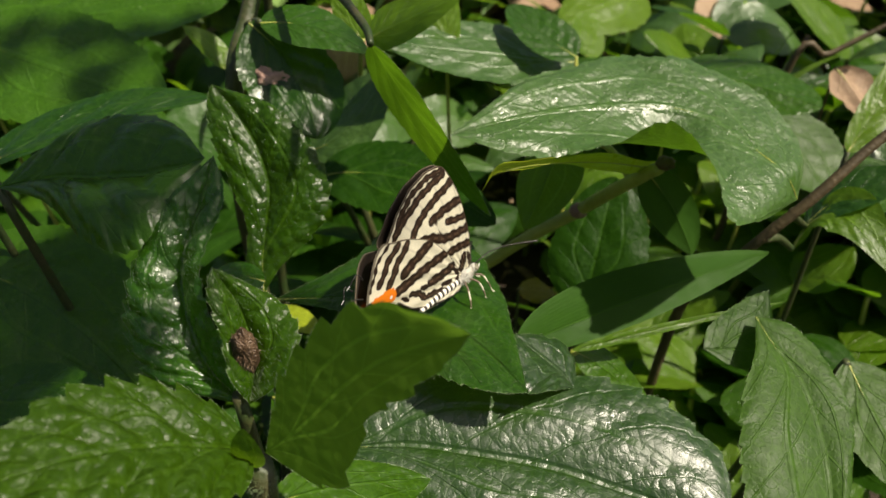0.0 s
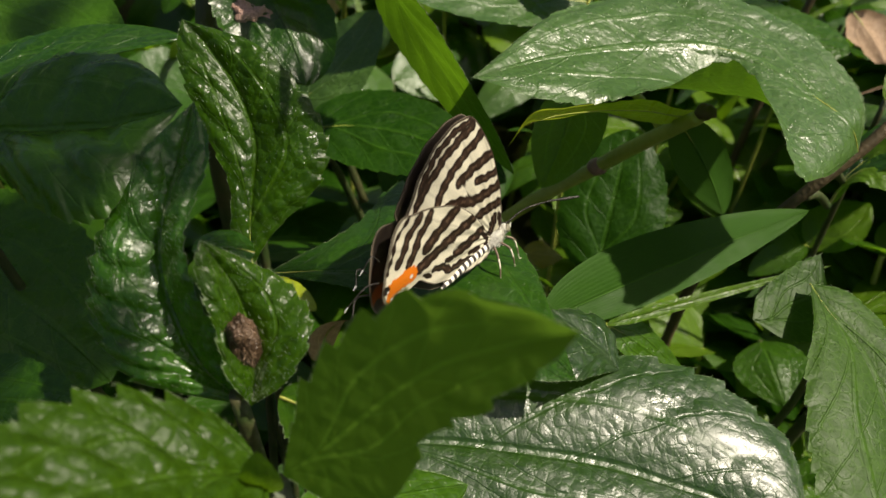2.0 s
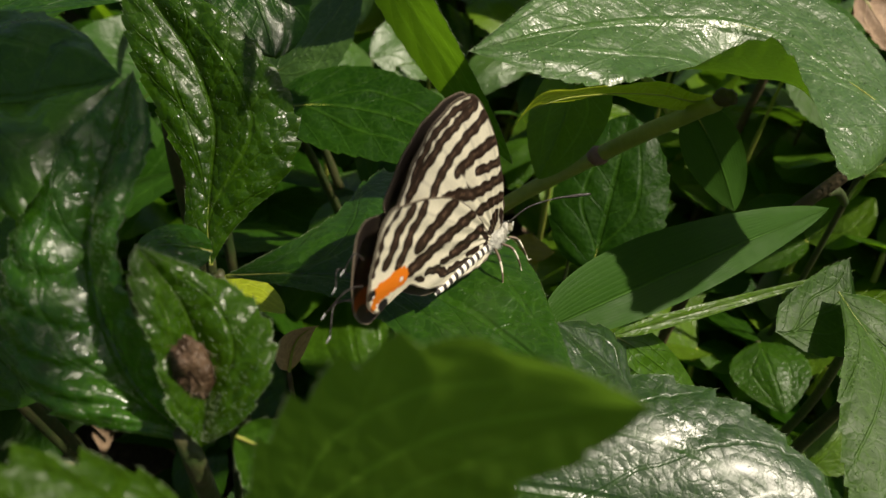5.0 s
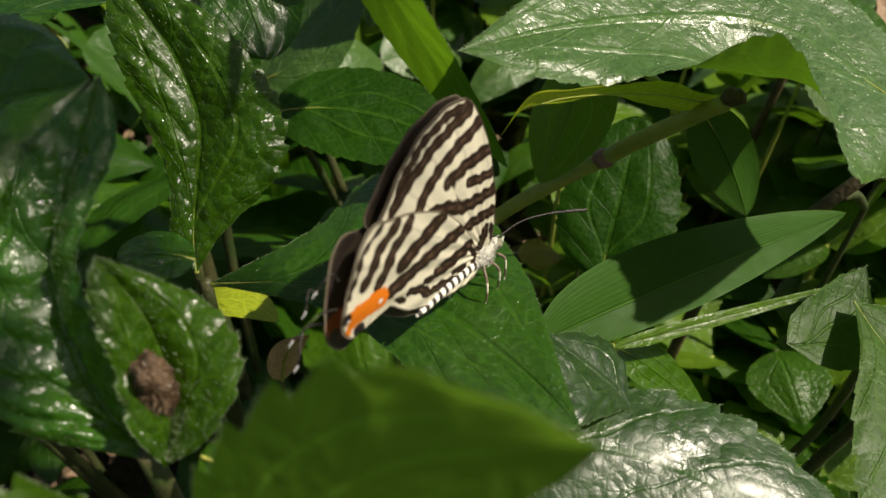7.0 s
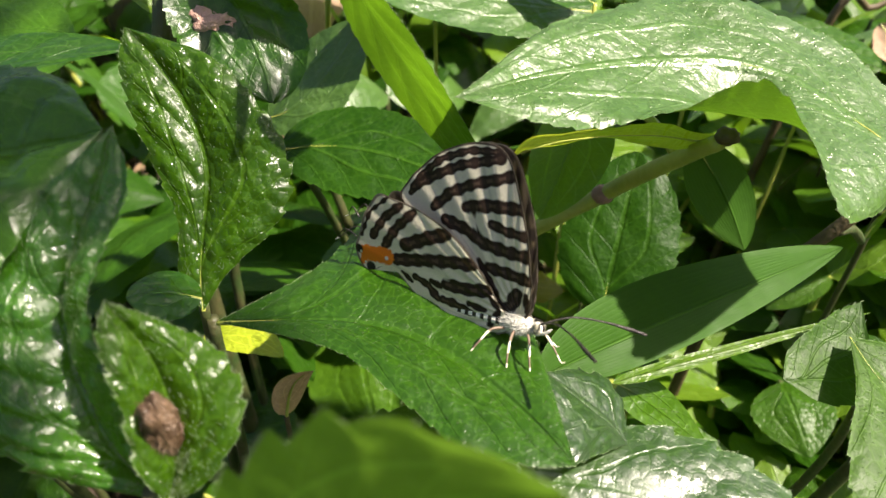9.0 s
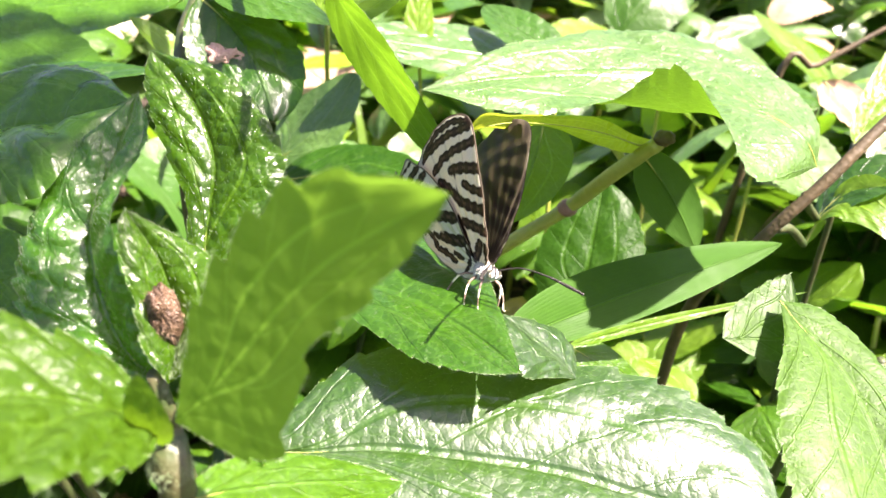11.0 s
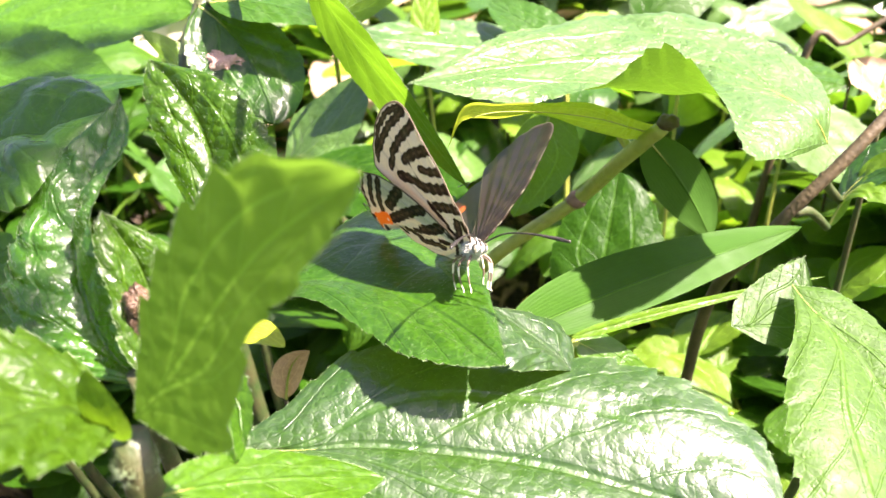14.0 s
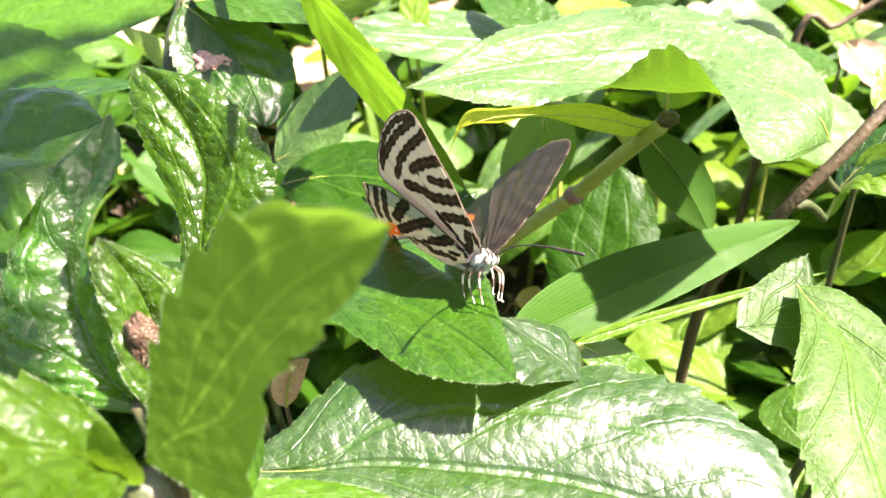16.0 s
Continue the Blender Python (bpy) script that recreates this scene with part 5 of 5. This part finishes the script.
def butterfly():
    b = new("butterfly")
    b.empty_display_size = 0.005
    tagged(b, "small butterfly, cream wings with brown bars and orange tail spots", "butterfly")
    bm = bmesh.new()
    lump(bm, (-0.7, 0, 0.0), (1.7, 0.8, 0.95), 1, 0.08, seg=22)
    thorax = part("thorax", bm, M_FUR, b, "furry whitish thorax")
    rng = random.Random(2)
    bm = bmesh.new()
    for k in range(900):
        d = Vector((rng.gauss(0, 1), rng.gauss(0, 1), rng.gauss(0, 1))).normalized()
        c = (Vector((-0.7, 0, 0.0)) + Vector((d.x * 1.65, d.y * 0.77, d.z * 0.9))) * MM
        hair(bm, c, (d + Vector((-0.9, 0, -0.1))).normalized(), rng.uniform(0.2, 0.5) * MM, 0.03 * MM)
    part("fur", bm, M_FUR, thorax, smooth=False)["kind"] = "stuff"
    part("abdomen", tube_bm([(-1.6, 0, -0.15), (-4.0, 0, -0.15), (-6.5, 0, -0.25), (-8.8, 0, -0.45), (-9.9, 0, -0.6)], [0.48, 0.52, 0.48, 0.36, 0.1], 14), M_ABDOMEN, b, "abdomen banded black and white")
    bm = bmesh.new()
    lump(bm, (1.25, 0, 0.1), (0.5, 0.62, 0.62), 3, 0.06)
    head = part("head", bm, M_FUR, b, "white head with dark lines")
    legs = []
    for s in (-1, 1):
        bm = bmesh.new()
        lump(bm, (1.36, 0.46 * s, 0.14), (0.38, 0.28, 0.46), 5, 0.02)
        part("eye", bm, M_EYE, head, "speckled pale eye")
        part("palp", tube_bm([(1.65, 0.2 * s, -0.25), (2.05, 0.24 * s, -0.05), (2.4, 0.26 * s, 0.3)], [0.13, 0.14, 0.05], 8), M_FUR, head)
        part("antenna", tube_bm([(1.5, 0.28 * s, 0.55), (3.4, 1.5 * s, 1.35), (5.6, 3.0 * s, 1.3), (7.4, 4.3 * s, 0.9), (8.6, 5.1 * s, 0.6)], [0.09, 0.075, 0.08, 0.17, 0.12], 7), M_DARK, head, "thin dark clubbed antenna")
        for x, fx, fy in ((0.7, 2.1, 1.7), (-0.6, 0.2, 2.5), (-1.6, -3.4, 2.3)):
            hip, foot = Vector((x, 0.6 * s, -0.5)) * MM, Vector((fx - x, (fy - 0.6) * s, -2.7))
            f = foot
            line = [(0, 0, 0), (f.x * 0.40, f.y * 0.55, f.z * 0.12), (f.x * 0.72, f.y * 0.88, f.z * 0.58), tuple(f), (f.x + 0.3, f.y + 0.1 * s, f.z - 0.08)]
            leg = part("leg", tube_bm(line, [0.13, 0.12, 0.085, 0.06, 0.035], 8), M_LEG, b, "white leg banded with brown")
            legs.append((leg, hip, foot * MM))
    part("stripe", tube_bm([(1.78, 0, -0.1), (1.74, 0, 0.35), (1.4, 0, 0.7), (0.9, 0, 0.8)], [0.08, 0.12, 0.12, 0.08], 6), M_DARK, head, "dark line over the head")
    wings = {}
    for s in (-1, 1):
        for hind in (False, True):
            name, line = ("hindwing", HIND_LINE) if hind else ("forewing", FORE_LINE)
            centre = np.array((420, 440) if hind else (500, 270), float)
            w = part_of(name, wing_layer(name, line, centre, hind, s, False, 440, 96), M_UNDER, b, "cream wing underside with dark brown bars" + (" and an orange tail spot" if hind else ""))
            part_of("upper_side", wing_layer("upper_side", line, centre, hind, s, True, 160, 44), M_UPPER, w, "dark brown upper side of the wing")
            if hind:
                y = 0.2 * s
                for k, (q, t) in enumerate((((-18.3, y, 4.6), (-21.4, y - 0.7 * s, 3.8)), ((-18.0, y, 6.6), (-19.6, y - 0.3 * s, 6.5)))):
                    m = ((q[0] + t[0]) / 2, q[1], (q[2] + t[2]) / 2 + 0.9)
                    tail = part("tail", tube_bm([q, m, t], [0.09, 0.055, 0.045], 6), M_DARK, w, "thread-like black tail")
                    part("tail_tip", tube_bm([t, (t[0] - 0.45, t[1], t[2] - 0.25)], [0.06, 0.03], 6), M_TIPWHITE, w)
            wings[s, hind] = w
    return b, wings, legs


fly, wings, legs = butterfly()


def heading(x, y, z, fx, fy, fz, ux, uy, uz):
    """A pose at a place in millimetres with its nose along f and its back towards u."""
    f, u = Vector((fx, fy, fz)).normalized(), Vector((ux, uy, uz))
    left = u.cross(f).normalized()
    up = f.cross(left)
    m = Matrix((f, left, up)).transposed().to_4x4()
    m.translation = Vector((x, y, z)) * MM
    return m


def flap(side, angle, sweep, twist):
    """A wing hinged at the thorax: angle off upright, sweep within its plane, twist about its span."""
    return pose(0, 0.12 * side * MM, 0.05 * MM, -side * angle) @ pose(0, 0, 0, 0, -sweep, 0) @ pose(0, 0, 0, 0, 0, side * twist)


def stand(body, hip, foot, floor=97.3 * MM):
    """A leg turned at its hip until its foot meets the leaf."""
    turn = body.to_3x3()
    root, way = body @ hip, turn @ foot
    drop = min(max((root.z - floor) / way.length, 0.25), 0.97)
    flat = Vector((way.x, way.y, 0)).normalized() * math.sqrt(1 - drop * drop)
    aim = turn.inverted() @ Vector((flat.x, flat.y, -drop))
    return Matrix.Translation(hip) @ foot.rotation_difference(aim).to_matrix().to_4x4()


def motions():
    for leg, hip, foot in legs:
        walk(leg, [(t, stand(heading(*row), hip, foot)) for t, *row in FLY])
    walk(fly, [(t, heading(*row)) for t, *row in FLY])
    for k, wing in enumerate(((-1, False), (-1, True), (1, False), (1, True))):
        walk(wings[wing], [(row[0], flap(wing[0], *row[1 + 3 * k:4 + 3 * k])) for row in FLAPS])


# t, place, nose, back
FLY = [
    (0, 3.0, 66.8, 100.0, 0.583, 0.806, -0.101, -0.245, 0.292, 0.925),
    (1.5, 3.5, 67.5, 100.1, 0.633, 0.774, -0.005, -0.265, 0.223, 0.938),
    (3, 3.4, 65.7, 101.1, 0.633, 0.772, -0.059, -0.199, 0.236, 0.951),
    (4.5, 4.0, 67.7, 99.9, 0.646, 0.762, -0.046, -0.251, 0.269, 0.930),
    (7.0, 3.3, 65.2, 100.9, 0.617, 0.782, -0.084, -0.182, 0.247, 0.952),
    (7.5, 3.3, 65.2, 100.9, 0.617, 0.782, -0.084, -0.182, 0.247, 0.952),
    (8, 3.7, 65.5, 100.4, 0.642, 0.760, -0.100, -0.166, 0.265, 0.950),
    (8.5, 4.0, 66.2, 99.8, 0.732, 0.655, -0.186, -0.207, 0.473, 0.856),
    (8.8, 6.2, 64.6, 99.0, 0.824, 0.463, -0.327, -0.006, 0.584, 0.812),
    (9.0, 6.5, 62.2, 99.5, 0.755, -0.590, 0.200, 0.160, 0.400, 0.900),
    (9.2, 6.8, 61.0, 99.4, 0.640, -0.720, 0.270, 0.290, 0.430, 0.850),
    (9.5, 6.8, 60.0, 99.9, 0.500, -0.828, 0.255, 0.414, 0.487, 0.769),
    (12, 6.7, 62.1, 100.8, 0.32, -0.899, 0.3, 0.056, 0.334, 0.941),
    (13, 6.6, 59.5, 102.1, 0.344, -0.878, 0.333, 0.013, 0.359, 0.933),
    (14.5, 6.7, 60.9, 102.5, 0.332, -0.843, 0.424, 0.019, 0.456, 0.89),
    (16, 7.1, 61, 102.1, 0.335, -0.845, 0.418, 0.033, 0.454, 0.89),
]
# t, then angle, sweep and twist of right forewing, right hindwing, left forewing, left hindwing; degrees
FLAPS = [
    (0, 11.5, 1.5, 0, 12.5, -2, 0, -9, 1, 0, -7, 2, 0),
    (8.0, 11.5, 1.5, 0, 12.5, -2, 0, -9, 1, 0, -7, 2, 0),
    (8.5, 11, 0, -1, 10, -2, 0, -9, 1, 0, -8, 1, 0),
    (8.8, 7, -1, 0, 6, 1, -1, -3.5, 0, 0, -2.5, 1, 0),
    (9.1, 6.3, 1.9, 2.3, 8.1, 1, -2.3, -2.8, 1, 0, -4.5, 1, 0),
    (9.6, 12, 3.3, 3.7, 8, 0, -3.7, -8, 2, 0, -4, 1, 0),
    (11.8, 14, -2, -8.7, 18, -3, -8, 17, -9, 1, 24, -5, 1),
    (12.5, 15.4, -2.6, -8.7, 19.1, -3.5, -8.1, 24, -8.7, 1.4, 29, -5, 2),
    (13, 19.5, -4.5, -8, 25, -5.5, -8, 34, -6, 2, 39, -5, 2),
    (14.5, 22.4, -5.5, -7.8, 29.1, -6.5, -8.3, 39, -5, 2.4, 44, -6, 2),
    (16, 22, -6, -9, 31.4, -5.3, -7, 43, -5, 2.5, 47, -6, 2),
]
motions()
